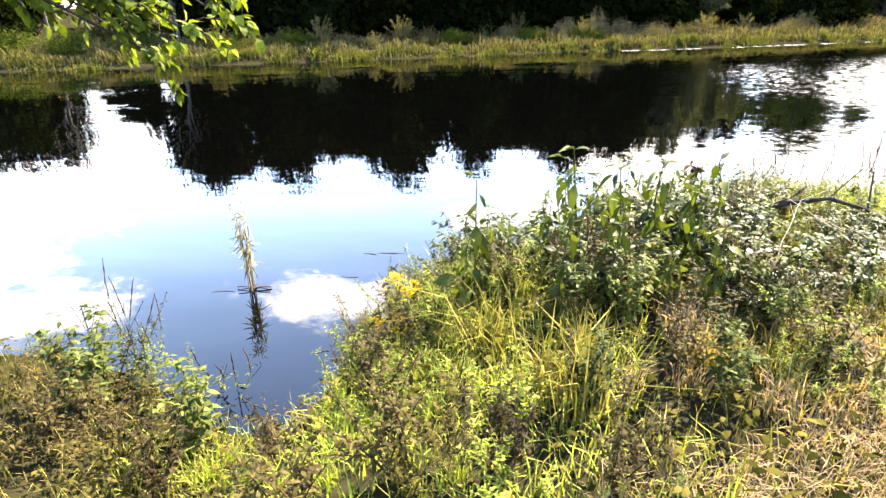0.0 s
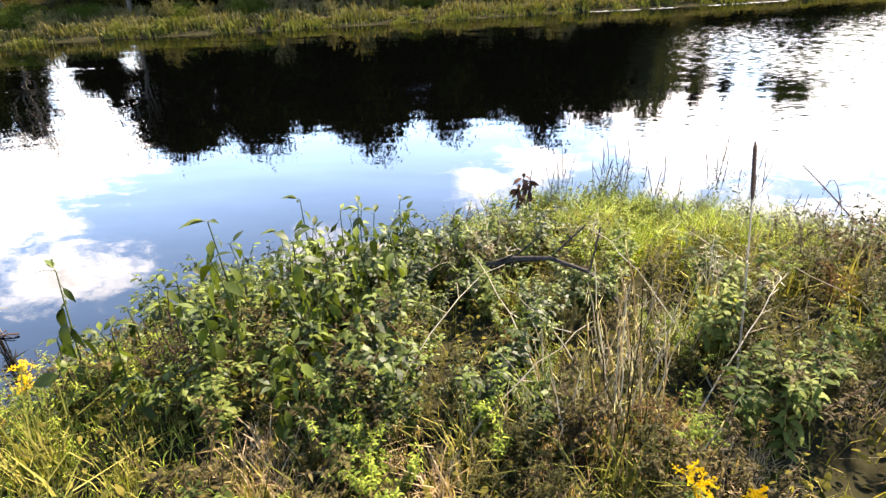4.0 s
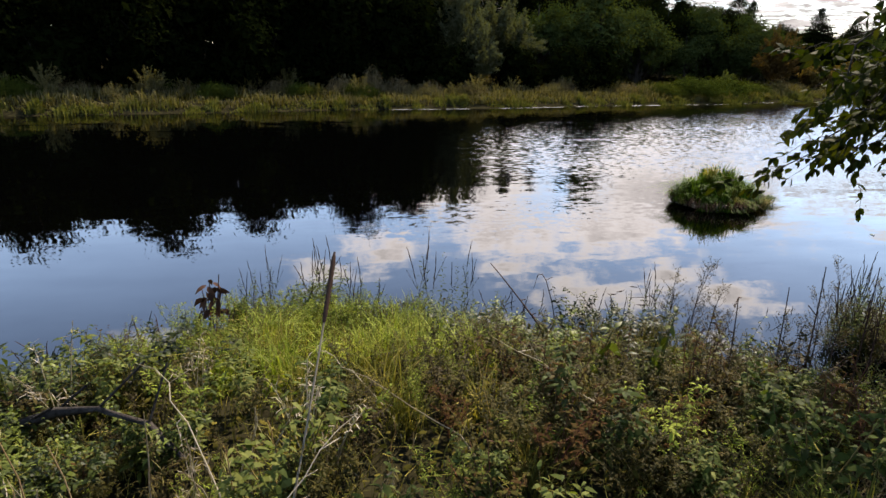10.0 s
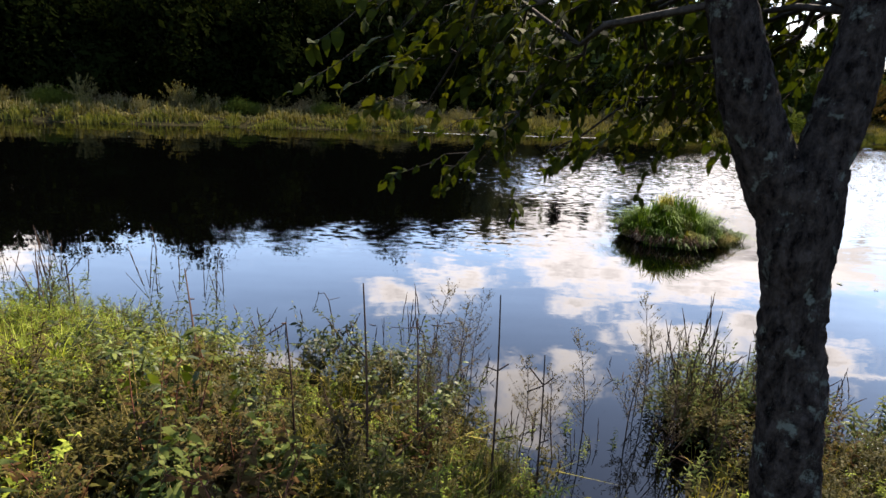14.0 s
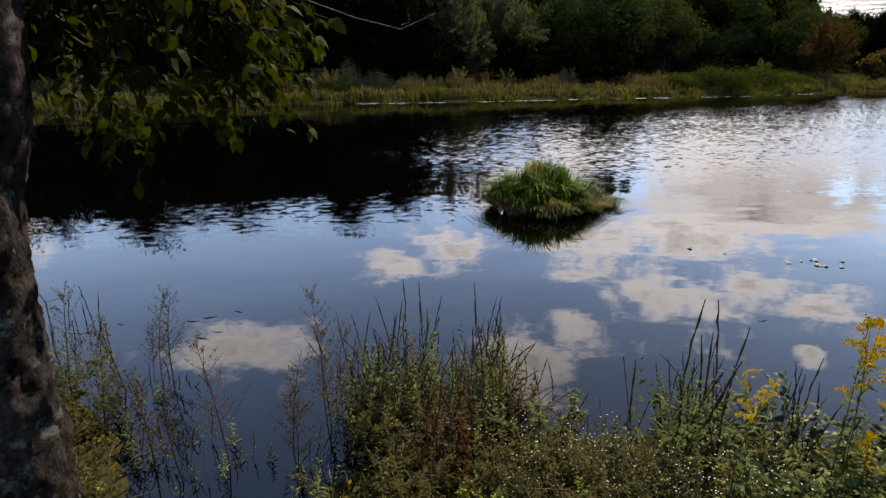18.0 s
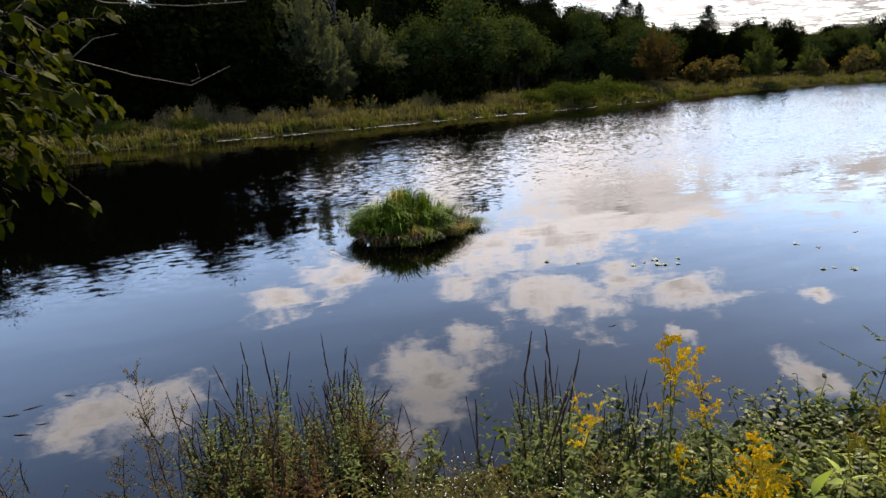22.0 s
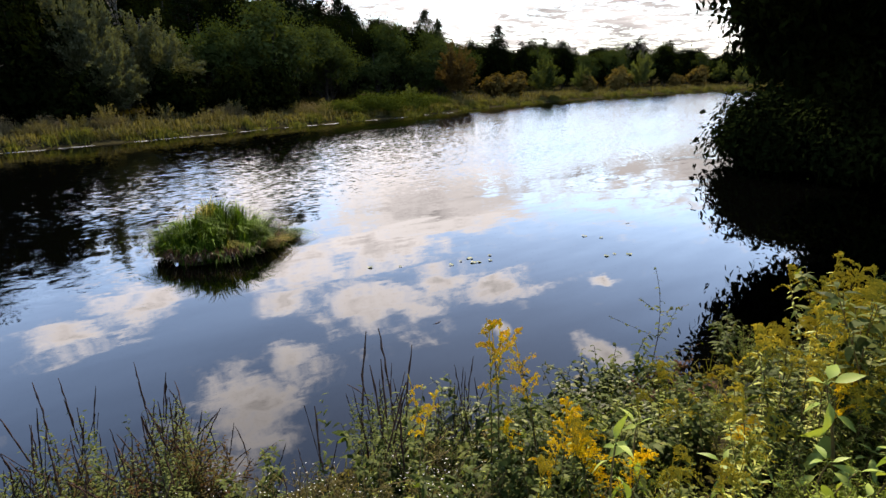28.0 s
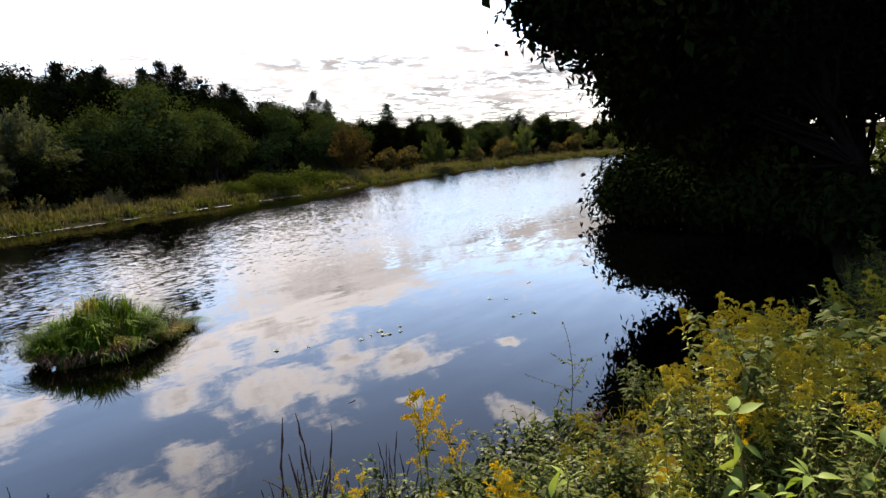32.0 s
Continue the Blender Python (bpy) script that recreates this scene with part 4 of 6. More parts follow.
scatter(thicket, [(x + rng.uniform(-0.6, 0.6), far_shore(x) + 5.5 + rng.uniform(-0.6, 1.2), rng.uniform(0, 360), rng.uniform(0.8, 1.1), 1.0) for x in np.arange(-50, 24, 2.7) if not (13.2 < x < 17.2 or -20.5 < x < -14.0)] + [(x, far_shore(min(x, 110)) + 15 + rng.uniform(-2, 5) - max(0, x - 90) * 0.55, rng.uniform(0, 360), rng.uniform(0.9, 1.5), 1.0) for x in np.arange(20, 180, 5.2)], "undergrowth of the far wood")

# reeds and grass along the far bank
for name, mat, label, n, lo, hi, depth in (("far_meadow", FAR_WEED, "tan and olive weeds behind the far reeds", 34000, 0.3, 0.8, 6.0), ("far_pasture", FAR_OLIVE, "olive green rough grass below the far wood", 44000, 0.2, 0.55, 15.0)):
    g = Geo()
    x = np.r_[rng.uniform(-45, 45, n // 2), rng.uniform(-30, 110, n - n // 2)]
    y = far_shore(x) + 0.5 + depth * rng.uniform(0, 1, n) ** 1.3
    clump = 0.55 + 0.45 * ripple(x, y, 0.8)
    blades(g, np.stack([x, y, ground_z(x, y) - 0.03], 1), rng.normal(0, 0.35, (n, 2)), rng.uniform(lo, hi, n) * clump, rng.uniform(0.03, 0.07, n))
    sheet(name, g.mesh(name, mat, False), label, "grass", "stuff")
# tussocks that hang over the far waterline, with dark gaps between them
g = Geo()
x = -40.0
while x < 95:
    x += rng.uniform(0.25, 1.5) * (1 + max(0, x - 30) * 0.02)
    n = int(rng.uniform(80, 260))
    wide, tall, back = rng.uniform(0.3, 1.0), rng.uniform(0.18, 0.6), rng.uniform(0.0, 1.1)
    bx = x + rng.normal(0, wide * 0.5, n)
    by = far_shore(bx) + back + rng.normal(0, 0.25, n)
    height = tall * np.exp(-(((bx - x) / wide) ** 2)) * rng.uniform(0.6, 1.2, n)
    lean = np.stack([(bx - x) / wide * 0.5, np.full(n, -0.25)], 1) + rng.normal(0, 0.3, (n, 2))
    blades(g, np.stack([bx, by, np.maximum(ground_z(bx, by), 0.0) - 0.02], 1), lean, height, rng.uniform(0.02, 0.06, n), 0.5)
sheet("far_grass", g.mesh("far_grass", FAR_GRASS, False), "tussocks of pale green grass along the far waterline", "grass", "stuff")
# knee-high weeds gone to seed
g = Geo()
for cx, cy, n, r, tall in [(*at_bearing(az, far), 260, r, t) for az, far, r, t in ((-6.0, 31.0, 0.9, 1.0), (-3.0, 31.2, 0.8, 1.5), (-0.5, 31.5, 1.2, 1.0), (3.0, 32.0, 1.0, 0.8), (7.0, 32.5, 1.2, 0.7), (-12.0, 31.0, 1.0, 0.7), (-20.0, 31.5, 1.2, 0.8), (-28.0, 32.0, 1.2, 0.7), (17.0, 36.0, 1.2, 0.8), (24.0, 39.0, 1.4, 0.7), (-36.0, 34.0, 1.2, 0.8))]:
    bx, by = cx + rng.normal(0, r * 0.5, n), cy + rng.normal(0, 0.5, n)
    h = tall * rng.uniform(0.4, 1.1, n) * np.exp(-(((bx - cx) / r) ** 2))
    z = ground_z(bx, by)
    blades(g, np.stack([bx, by, z - 0.03], 1), rng.normal(0, 0.18, (n, 2)), h, rng.uniform(0.015, 0.03, n), 0.3)
    for q in range(7):
        at = np.stack([bx, by, z + h * rng.uniform(0.45, 1.0, n)], 1) + rng.normal(0, 0.06, (n, 3))
        flat_leaves(g, at, rng.normal(0, 1, (n, 3)), np.broadcast_to((0, 0, 1.0), (n, 3)), rng.uniform(0.05, 0.12, n), 0.035)
sheet("seeding_weeds", g.mesh("seeding_weeds", BUFF_LEAF, False), "buff weeds gone to seed on the far bank", "weeds", "stuff")
# thin pale strips laid on the water in place of a bright sky reflection
g = Geo()
x = np.arange(8, 36, 0.45)
for xx in x[np.sin(x * 0.9) + np.sin(x * 2.3 + 1) + rng.normal(0, 0.5, len(x)) > -0.1]:
    w, d = rng.uniform(0.15, 0.6), rng.uniform(0.008, 0.022)
    yy = far_shore(xx) - 0.12 + 0.06 * math.sin(xx * 1.7)
    a = np.linspace(0, 2 * np.pi, 7, endpoint=False)
    ring = np.stack([xx + w * np.cos(a) * rng.uniform(0.7, 1.2, 7), yy + d * np.sin(a), np.full(7, 0.006)], 1)
    g.add(np.r_[ring, [(xx, yy, 0.016)]], [(q, (q + 1) % 7, 7) for q in range(7)])
sheet("foam", g.mesh("foam", SKY_GLINT), "thin pale line along the far waterline in place of sky reflection", "foam", "stuff")

# ---- trees on the near bank ----
def leafy_twig(rng, g, f, start, end, r0, leaf, gap=0.05, droop=(0, 0, 0.03), slim=0.58):
    line = bow(start, end, droop, 6, rng, 0.012)
    tube(g, line, np.linspace(r0, r0 * 0.35, 6), 4)
    length = np.linalg.norm(np.subtract(end, start))
    m = max(3, int(length / gap))
    t = np.sort(rng.uniform(0.12, 1.0, m))
    at = np.stack([np.interp(t, np.linspace(0, 1, 6), line[:, c]) for c in range(3)], 1)
    ahead = unit(np.subtract(end, start))
    way = unit(ahead * 0.7 + rng.normal(0, 0.55, (m, 3)) + (0, 0, -0.45))
    size = leaf * rng.uniform(0.7, 1.25, m)
    leaves(f, at, way, unit(rng.normal(0, 0.45, (m, 3)) + (0, 0, 1)), size, size * slim, 0.14, 0.2)


def forked_tree():
    """The cherry by the path: a leaning trunk that forks at breast height, lichen on its bark."""
    rng = np.random.default_rng(101)
    root = thing("forked_tree", "forked cherry tree with rough lichen-spotted grey bark on the bank", "tree")
    fork = np.array([7.86, 2.63, 2.03])
    g = Geo()
    line = np.stack([np.interp(np.linspace(0, 1, 14), [0, 0.4, 0.75, 1], c) for c in ((8.01, 7.95, 7.89, 7.86), (2.37, 2.48, 2.57, 2.63), (0.22, 1.0, 1.6, 2.03))], 1)
    line[1:-1] += rng.normal(0, 0.005, (12, 3))
    rad = np.interp(np.linspace(0, 1, 14), [0, 0.12, 0.75, 1], [0.140, 0.093, 0.089, 0.108])
    bark_tube(g, line, rad)
    part("trunk", g.mesh("trunk", BARK), root)
    limbs = [(np.array([7.56, 2.68, 2.52]), np.array([6.6, 3.1, 4.6]), 0.092), (np.array([7.985, 2.66, 2.52]), np.array([8.3, 2.9, 4.9]), 0.088)]
    for elbow, top, r in limbs:
        lg = Geo()
        line = np.concatenate([bow(fork + (0, 0, -0.14), elbow, (0.03 if elbow[0] > 7.8 else -0.02, 0, -0.03), 7), bow(elbow, top, (0, 0, 0.1), 7, rng, 0.02)[1:]])
        bark_tube(lg, line, np.linspace(r, r * 0.4, len(line)), 0.009, 32, 130)
        part("limb", lg.mesh("limb", BARK), root)
    # boughs with leaves, hanging over the water
    low = [(6.62, 3.2, 2.4), (6.75, 3.4, 2.15), (7.0, 3.9, 1.9), (6.6, 3.2, 2.5), (7.2, 3.6, 2.3), (7.5, 4.2, 1.9), (7.8, 3.9, 2.0), (8.1, 3.8, 2.2),
           (8.35, 4.0, 2.4), (7.9, 4.4, 2.5), (7.0, 3.3, 2.6), (8.3, 4.6, 2.65), (6.7, 3.0, 2.8), (7.4, 3.9, 2.5), (7.1, 3.5, 2.05), (8.0, 3.7, 2.1), (8.2, 3.6, 2.4), (8.3, 4.0, 2.2), (8.40, 4.7, 2.35), (8.0, 4.2, 2.2), (8.4, 4.3, 2.35), (7.9, 3.4, 2.3), (8.1, 4.0, 2.6), (8.3, 4.5, 2.3)]
    high = [(5.2, 2.6, 3.9), (5.0, 3.6, 4.8), (5.9, 2.2, 5.3), (8.4, 2.0, 5.6), (9.0, 4.2, 4.8), (9.3, 3.2, 4.0), (6.4, 4.6, 4.6), (7.2, 2.2, 5.0), (5.4, 4.0, 3.4)]
    boughs = [((7.55 if b[0] < 7.85 else 8.0, 2.68, 2.5 + 0.05 * (k % 5)), b) for k, b in enumerate(low)] + [((6.75, 3.05, 4.3) if b[0] < 7 else (8.25, 2.85, 4.5), b) for b in high]
    for a, b in boughs:
        bg, bf = Geo(), Geo()
        a, b = np.array(a), np.array(b)
        line = bow(a, b, rng.normal(0, 0.12, 3) + (0, 0, 0.16), 7, rng, 0.04)
        tube(bg, line, np.linspace(0.013, 0.004, 7), 5)
        for k in range(11):
            s = line[rng.integers(2, 7)]
            e = s + unit((b - a) * 0.6 + rng.normal(0, 0.55, 3) + (0, 0, -0.25)) * rng.uniform(0.22, 0.55)
            leafy_twig(rng, bg, bf, s, e, 0.003, 0.07, 0.032)
        leafy_twig(rng, bg, bf, line[3], line[6] + (0, 0, -0.12), 0.003, 0.07, 0.03)
        bough = part("bough", bg.mesh("bough", DARK_BARK), root)
        part("foliage", bf.mesh("foliage", TREE_LEAF_NEAR, False), bough)
    # bare dead twig reaching over the water
    dg = Geo()
    for way, r in (([(7.75, 2.8, 2.95), (8.0, 3.5, 2.78), (8.24, 4.2, 2.64), (8.39, 4.2, 2.52), (8.69, 4.22, 2.42), (8.91, 4.2, 2.38), (9.09, 4.2, 2.45)], 0.0042), ([(8.91, 4.2, 2.38), (8.95, 4.2, 2.42), (8.94, 4.18, 2.46)], 0.003),
                   ([(8.05, 2.8, 3.0), (8.3, 3.6, 2.8), (8.62, 4.2, 2.72), (8.94, 4.2, 2.70), (9.2, 4.2, 2.73)], 0.0036), ([(8.45, 4.2, 2.50), (8.55, 4.25, 2.58), (8.64, 4.3, 2.60)], 0.003)):
        tube(dg, np.array(way) + rng.normal(0, 0.006, (len(way), 3)), np.linspace(r, r * 0.4, len(way)), 4)
    part("dead_twig", dg.mesh("dead_twig", TWIG), root, "thin bare grey twig")
    return root


forked_tree()


def bank_tree():
    """The big tree downstream: several stems on the bank and a heavy crown down to the water."""
    rng = np.random.default_rng(103)
    root = thing("bank_tree", "large leafy tree leaning over the river bank, darkened for shade", "tree")
    feet = [(24.5, 3.2), (25.6, 2.4), (26.4, 3.4), (23.9, 1.6), (27.4, 1.2)]
    tops = [(22.8, 6.0, 9.5), (25.2, 2.5, 11.5), (27.0, 5.5, 11.0), (23.0, 0.5, 10.0), (29.0, 0.0, 10.0)]
    lines = []
    for (x, y), top in zip(feet, tops):
        g = Geo()
        line = bow((x, y, float(ground_z(x, y)) - 0.1), top, (0, 0, 0.4), 9, rng, 0.10)
        tube(g, line, np.linspace(0.16, 0.05, 9), 9)
        lines.append(line)
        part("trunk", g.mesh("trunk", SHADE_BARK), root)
    hulls = [((24.6, 5.0, 8.4), (3.4, 3.4, 4.2), 170), ((19.3, 6.3, 5.7), (1.7, 1.4, 2.4), 120), ((27.0, 2.0, 8.0), (4.5, 4.5, 5.2), 150), ((25.2, 6.0, 4.8), (2.4, 1.9, 2.6), 120), ((19.4, 5.3, 5.0), (1.5, 1.5, 1.4), 120), ((21.2, 6.6, 3.7), (1.0, 0.8, 1.0), 60), ((22.4, 6.6, 3.1), (1.1, 0.9, 1.0), 70), ((25.6, 7.0, 4.6), (2.0, 1.6, 1.4), 70),
             ((25.7, 8.5, 0.9), (2.0, 1.5, 0.95), 110), ((25.6, 5.6, 2.2), (2.2, 2.2, 2.1), 70), ((23.5, -0.5, 8.0), (3.5, 3.0, 5.0), 110), ((26.0, 6.0, 3.4), (2.2, 1.7, 2.2), 60), 
             ((22.0, 1.0, 9.5), (2.5, 2.5, 2.5), 60), ((27.5, -1.5, 6.6), (3.5, 3.5, 3.0), 110), ((29.0, 2.0, 5.6), (2.5, 2.5, 2.0), 60), ((28.5, 3.0, 8.0), (3.5, 3.2, 3.4), 130), ((26.0, 0.5, 7.6), (3.0, 2.6, 3.0), 90), ((27.0, 3.2, 5.4), (2.8, 2.8, 2.4), 150), ((26.5, 6.4, 1.1), (3.0, 2.2, 1.1), 90), ((25.0, 4.6, 1.3), (2.0, 1.8, 1.3), 70), ((26.6, 7.8, 0.8), (2.8, 1.5, 0.8), 100), ((25.0, 6.0, 0.7), (1.6, 1.4, 0.7), 60), ((18.4, 6.8, 5.2), (0.9, 0.7, 1.3), 60), ((22.8, 5.6, 4.2), (1.5, 1.3, 1.5), 110), ((24.0, 3.4, 1.2), (1.8, 1.6, 1.1), 90), ((22.6, 2.4, 0.9), (1.6, 1.2, 0.8), 70), ((28.5, 1.5, 6.5), (2.6, 2.6, 2.8), 110), ((27.0, 2.2, 4.2), (2.6, 2.2, 1.5), 150), ((29.5, 0.5, 3.6), (2.8, 2.4, 1.8), 130), ((26.8, 4.6, 4.2), (1.8, 1.5, 1.5), 110), ((26.6, 3.4, 3.6), (1.6, 1.4, 1.2), 90)]
    for c, r, n in hulls:
        u = unit(rng.normal(0, 1, (n, 3))) * rng.uniform(0.2, 1, (n, 1)) ** 0.4
        cent = np.array(c) + u * r
        under = (cent[:, 1] < 5.0) & (cent[:, 2] > 0.9) & (cent[:, 2] < 2.9)
        cent = cent[(cent[:, 2] > 0.12) & ~under]
        if not len(cent):
            continue
        for e in cent[:: max(1, len(cent) // 7)]:
            lg = Geo()
            line = lines[int(np.argmin([np.abs(li[4, :2] - e[:2]).sum() for li in lines]))]
            s = line[int(np.clip(e[2] / 10 * 8 - 1, 1, 7))]
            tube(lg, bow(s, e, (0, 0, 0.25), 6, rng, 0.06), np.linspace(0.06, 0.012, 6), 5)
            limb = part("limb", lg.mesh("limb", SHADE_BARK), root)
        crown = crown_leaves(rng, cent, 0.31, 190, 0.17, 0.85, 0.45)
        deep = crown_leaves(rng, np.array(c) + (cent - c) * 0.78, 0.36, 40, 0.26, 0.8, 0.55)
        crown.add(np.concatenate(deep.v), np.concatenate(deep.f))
        part("foliage", crown.mesh("foliage", BANK_LEAF_SHADE, False), limb)
    return root


bank_tree()


def overhanging_tree():
    """A small tree beside the path whose branch hangs into view at the start."""
    rng = np.random.default_rng(105)
    root = thing("young_tree", "young yellow-green tree with a branch over the water", "tree")
    x, y = -3.4, 1.5
    g = Geo()
    line = bow((x, y, float(ground_z(x, y)) - 0.05), (-3.1, 1.7, 4.2), (0.1, 0, 0), 8, rng, 0.03)
    tube(g, line, np.linspace(0.07, 0.025, 8), 8)
    part("trunk", g.mesh("trunk", BARK), root)
    for a, b in (((-3.2, 1.6, 2.7), (-1.55, 2.4, 2.18)), ((-3.2, 1.6, 2.8), (-1.36, 2.42, 2.08)), ((-3.2, 1.6, 2.8), (-1.15, 2.38, 2.2)), ((-3.2, 1.6, 2.8), (-1.38, 2.4, 2.3)), ((-3.2, 1.6, 2.9), (-1.30, 2.4, 2.16)), ((-3.15, 1.65, 3.0), (-1.0, 2.4, 2.30)), ((-3.15, 1.65, 2.9), (-1.55, 2.45, 2.2)), ((-3.15, 1.65, 3.3), (-1.2, 2.5, 2.5)), ((-3.1, 1.7, 4.0), (-1.6, 2.9, 3.9)), ((-3.1, 1.7, 3.9), (-4.4, 2.4, 4.4)), ((-3.1, 1.7, 4.1), (-2.6, 0.6, 5.0))):
        bg, bf = Geo(), Geo()
        a, b = np.array(a), np.array(b)
        li = bow(a, b, (0, 0, 0.2), 7, rng, 0.03)
        tube(bg, li, np.linspace(0.02, 0.005, 7), 5)
        for k in range(14):
            s = li[rng.integers(3, 7)]
            leafy_twig(rng, bg, bf, s, s + unit((b - a) * 0.5 + rng.normal(0, 0.6, 3) + (0, 0, -0.2)) * rng.uniform(0.15, 0.32), 0.004, 0.07, 0.022)
        bough = part("bough", bg.mesh("bough", DARK_BARK), root)
        part("foliage", bf.mesh("foliage", LEAF_LIME, False), bough)


overhanging_tree()


# ---- the drifting island of grass ----
def grass_island(x, y):
    rng = np.random.default_rng(201)
    root = thing("grass_island", "floating tussock of lush green grass in the river", "grass tussock")
    root.matrix_basis = pose(x, y, 0)
    g = Geo()
    a = np.linspace(0, 2 * np.pi, 28, endpoint=False)
    rings, rows = [], [(0.94, -0.06), (0.92, 0.0), (0.75, 0.06), (0.5, 0.16), (0.2, 0.24), (0.01, 0.25)]
    for r, z in rows:
        wob = 1 + 0.10 * np.sin(3 * a + 1) + 0.06 * np.sin(5 * a)
        rings.append(np.stack([0.88 * r * wob * np.cos(a), 0.66 * r * wob * np.sin(a), z + 0.02 * np.sin(4 * a + r * 6)], 1))
    q = np.arange(28)
    faces = [np.stack([k * 28 + q, k * 28 + (q + 1) % 28, (k + 1) * 28 + (q + 1) % 28, (k + 1) * 28 + q], 1) for k in range(len(rows) - 1)]
    g.add(np.concatenate(rings), np.concatenate(faces))
    part("turf", g.mesh("turf", SOIL), root, "dark matted turf at the waterline")
    mounds = [(-0.45, 0.1, 0.34), (-0.05, 0.22, 0.46), (0.32, 0.05, 0.34), (-0.2, -0.22, 0.26), (0.25, -0.3, 0.22), (0.62, 0.0, 0.20), (-0.7, -0.05, 0.16), (0.05, -0.02, 0.40)]
    spots = []
    while len(spots) < 150:
        tx, ty = rng.uniform(-0.86, 0.86), rng.uniform(-0.64, 0.64)
        if (tx / 0.86) ** 2 + (ty / 0.64) ** 2 < 1:
            spots.append((tx, ty))
    spots += [(0.98 + rng.normal(0, 0.09), 0.06 + rng.normal(0, 0.07)) for _ in range(8)]
    for tx, ty in spots:
        q = min(1.0, (tx / 0.9) ** 2 + (ty / 0.68) ** 2)
        z = max([0.0] + [h * math.exp(-((tx - mx) ** 2 + (ty - my) ** 2) / 0.045) for mx, my, h in mounds])
        n = 62
        b = Geo()
        whirl = rng.normal(0, 0.45, 2) + np.array([tx, ty]) * 0.45 + (0.10, 0)
        base = np.stack([tx + rng.normal(0, 0.045, n), ty + rng.normal(0, 0.045, n), np.full(n, z * 0.75 + 0.10 * (1 - q) - 0.02)], 1)
        lean = rng.normal(0, 0.28, (n, 2)) + whirl
        blades(b, base, lean, rng.uniform(0.4, 1.25, n) * rng.uniform(0.18, 0.46) * (1.1 - 0.5 * q), rng.uniform(0.008, 0.018, n), 0.5)
        part("grass_tuft", b.mesh("grass_tuft", GRASS_ISLE if rng.uniform() < 0.93 else GRASS, False), root)
    g = Geo()
    n = 150
    t = rng.uniform(0, 2 * np.pi, n)
    base = np.stack([0.86 * np.cos(t), 0.64 * np.sin(t), np.full(n, 0.04)], 1)
    blades(g, base, np.stack([np.cos(t), np.sin(t)], 1) * rng.uniform(0.5, 1.3, (n, 1)), rng.uniform(0.10, 0.24, n), 0.010, 0.75)
    tagged(part("trailing_straw", g.mesh("trailing_straw", STRAW, False), root, "pale dead blades trailing in the water"), kind="stuff")
    # brown fringe round the foot: the island's dark lower edge, shade as colour
    g = Geo()
    n = 900
    t = rng.uniform(0, 2 * np.pi, n)
    wob = 1 + 0.06 * np.sin(3 * t + 1) + 0.05 * np.sin(7 * t)
    base = np.stack([0.84 * wob * np.cos(t), 0.62 * wob * np.sin(t), rng.uniform(0.02, 0.12, n)], 1)
    blades(g, base, np.stack([np.cos(t), np.sin(t)], 1) * rng.uniform(0.3, 1.1, (n, 1)) + rng.normal(0, 0.3, (n, 2)), rng.uniform(0.06, 0.22, n), 0.011, 0.9)
    part("shaded_fringe", g.mesh("shaded_fringe", LEAF_BROWN, False), root, "brown blades at the waterline, dark in place of shade")


grass_island(11.3, 9.9)

# ---- plants of the near bank ----
CAM_LINE = [(-6, -0.7), (0.38, -0.85), (1.53, -0.73), (2.63, 0.03), (3.44, 0.34), (4.57, 0.71), (6.04, 0.89), (7.62, 1.06), (8.89, 1.28), (9.2, 1.3), (10.0, 0.75), (10.8, 0.3), (14, -0.6), (20, -1.5)]


def path_y(x):
    return np.interp(x, *zip(*CAM_LINE))


def stem_leaves(rng, f, line, m, leaf, slim, spread=0.8, lift=0.1, low=0.15):
    t = np.linspace(low, 1.0, m)
    k = np.linspace(0, 1, len(line))
    at = np.stack([np.interp(t, k, line[:, c]) for c in range(3)], 1)
    turn = np.arange(m) * 2.4 + rng.uniform(0, 6)
    way = np.stack([np.cos(turn) * spread, np.sin(turn) * spread, np.full(m, lift)], 1) + rng.normal(0, 0.25, (m, 3))
    size = leaf * rng.uniform(0.7, 1.25, m) * np.interp(t, [0, 0.5, 1], [0.8, 1.1, 0.55])
    leaves(f, at, way, unit(rng.normal(0, 0.3, (m, 3)) + (0, 0, 1)), size, size * slim, 0.15, 0.35)


def weed(seed, name, label, height, stems, m, leaf, slim, leaf_mat, stem_mat=None, wide=0.25, side=0):
    rng = np.random.default_rng(seed)
    root = thing(name, label, "plant")
    g, f = Geo(), Geo()
    for _ in range(stems):
        end = np.array([*rng.normal(0, wide, 2) * height, height * rng.uniform(0.7, 1.05)])
        line = bow(rng.normal(0, 0.02, 3) * (1, 1, 0), end, rng.normal(0, 0.05, 3) * height, 7)
        tube(g, line, np.linspace(0.005, 0.0015, 7), 3)
        stem_leaves(rng, f, line, m, leaf, slim)
        for _ in range(side):
            s = line[rng.integers(2, 6)]
            li = bow(s, s + unit(rng.normal(0, 1, 3) * (1, 1, 0.3) + (0, 0, 0.7)) * height * rng.uniform(0.15, 0.35), (0, 0, 0), 4)
            twig = g if stems > 1 else Geo()
            tube(twig, li, 0.0014, 3)
            if stems == 1:
                part("twig", twig.mesh("twig", stem_mat or STEM_GREEN), root)
            stem_leaves(rng, f, li, m // 2, leaf * 0.8, slim)
    part("stem", g.mesh("stem", stem_mat or STEM_GREEN), root)
    part("foliage", f.mesh("foliage", leaf_mat, False), root)
    return root


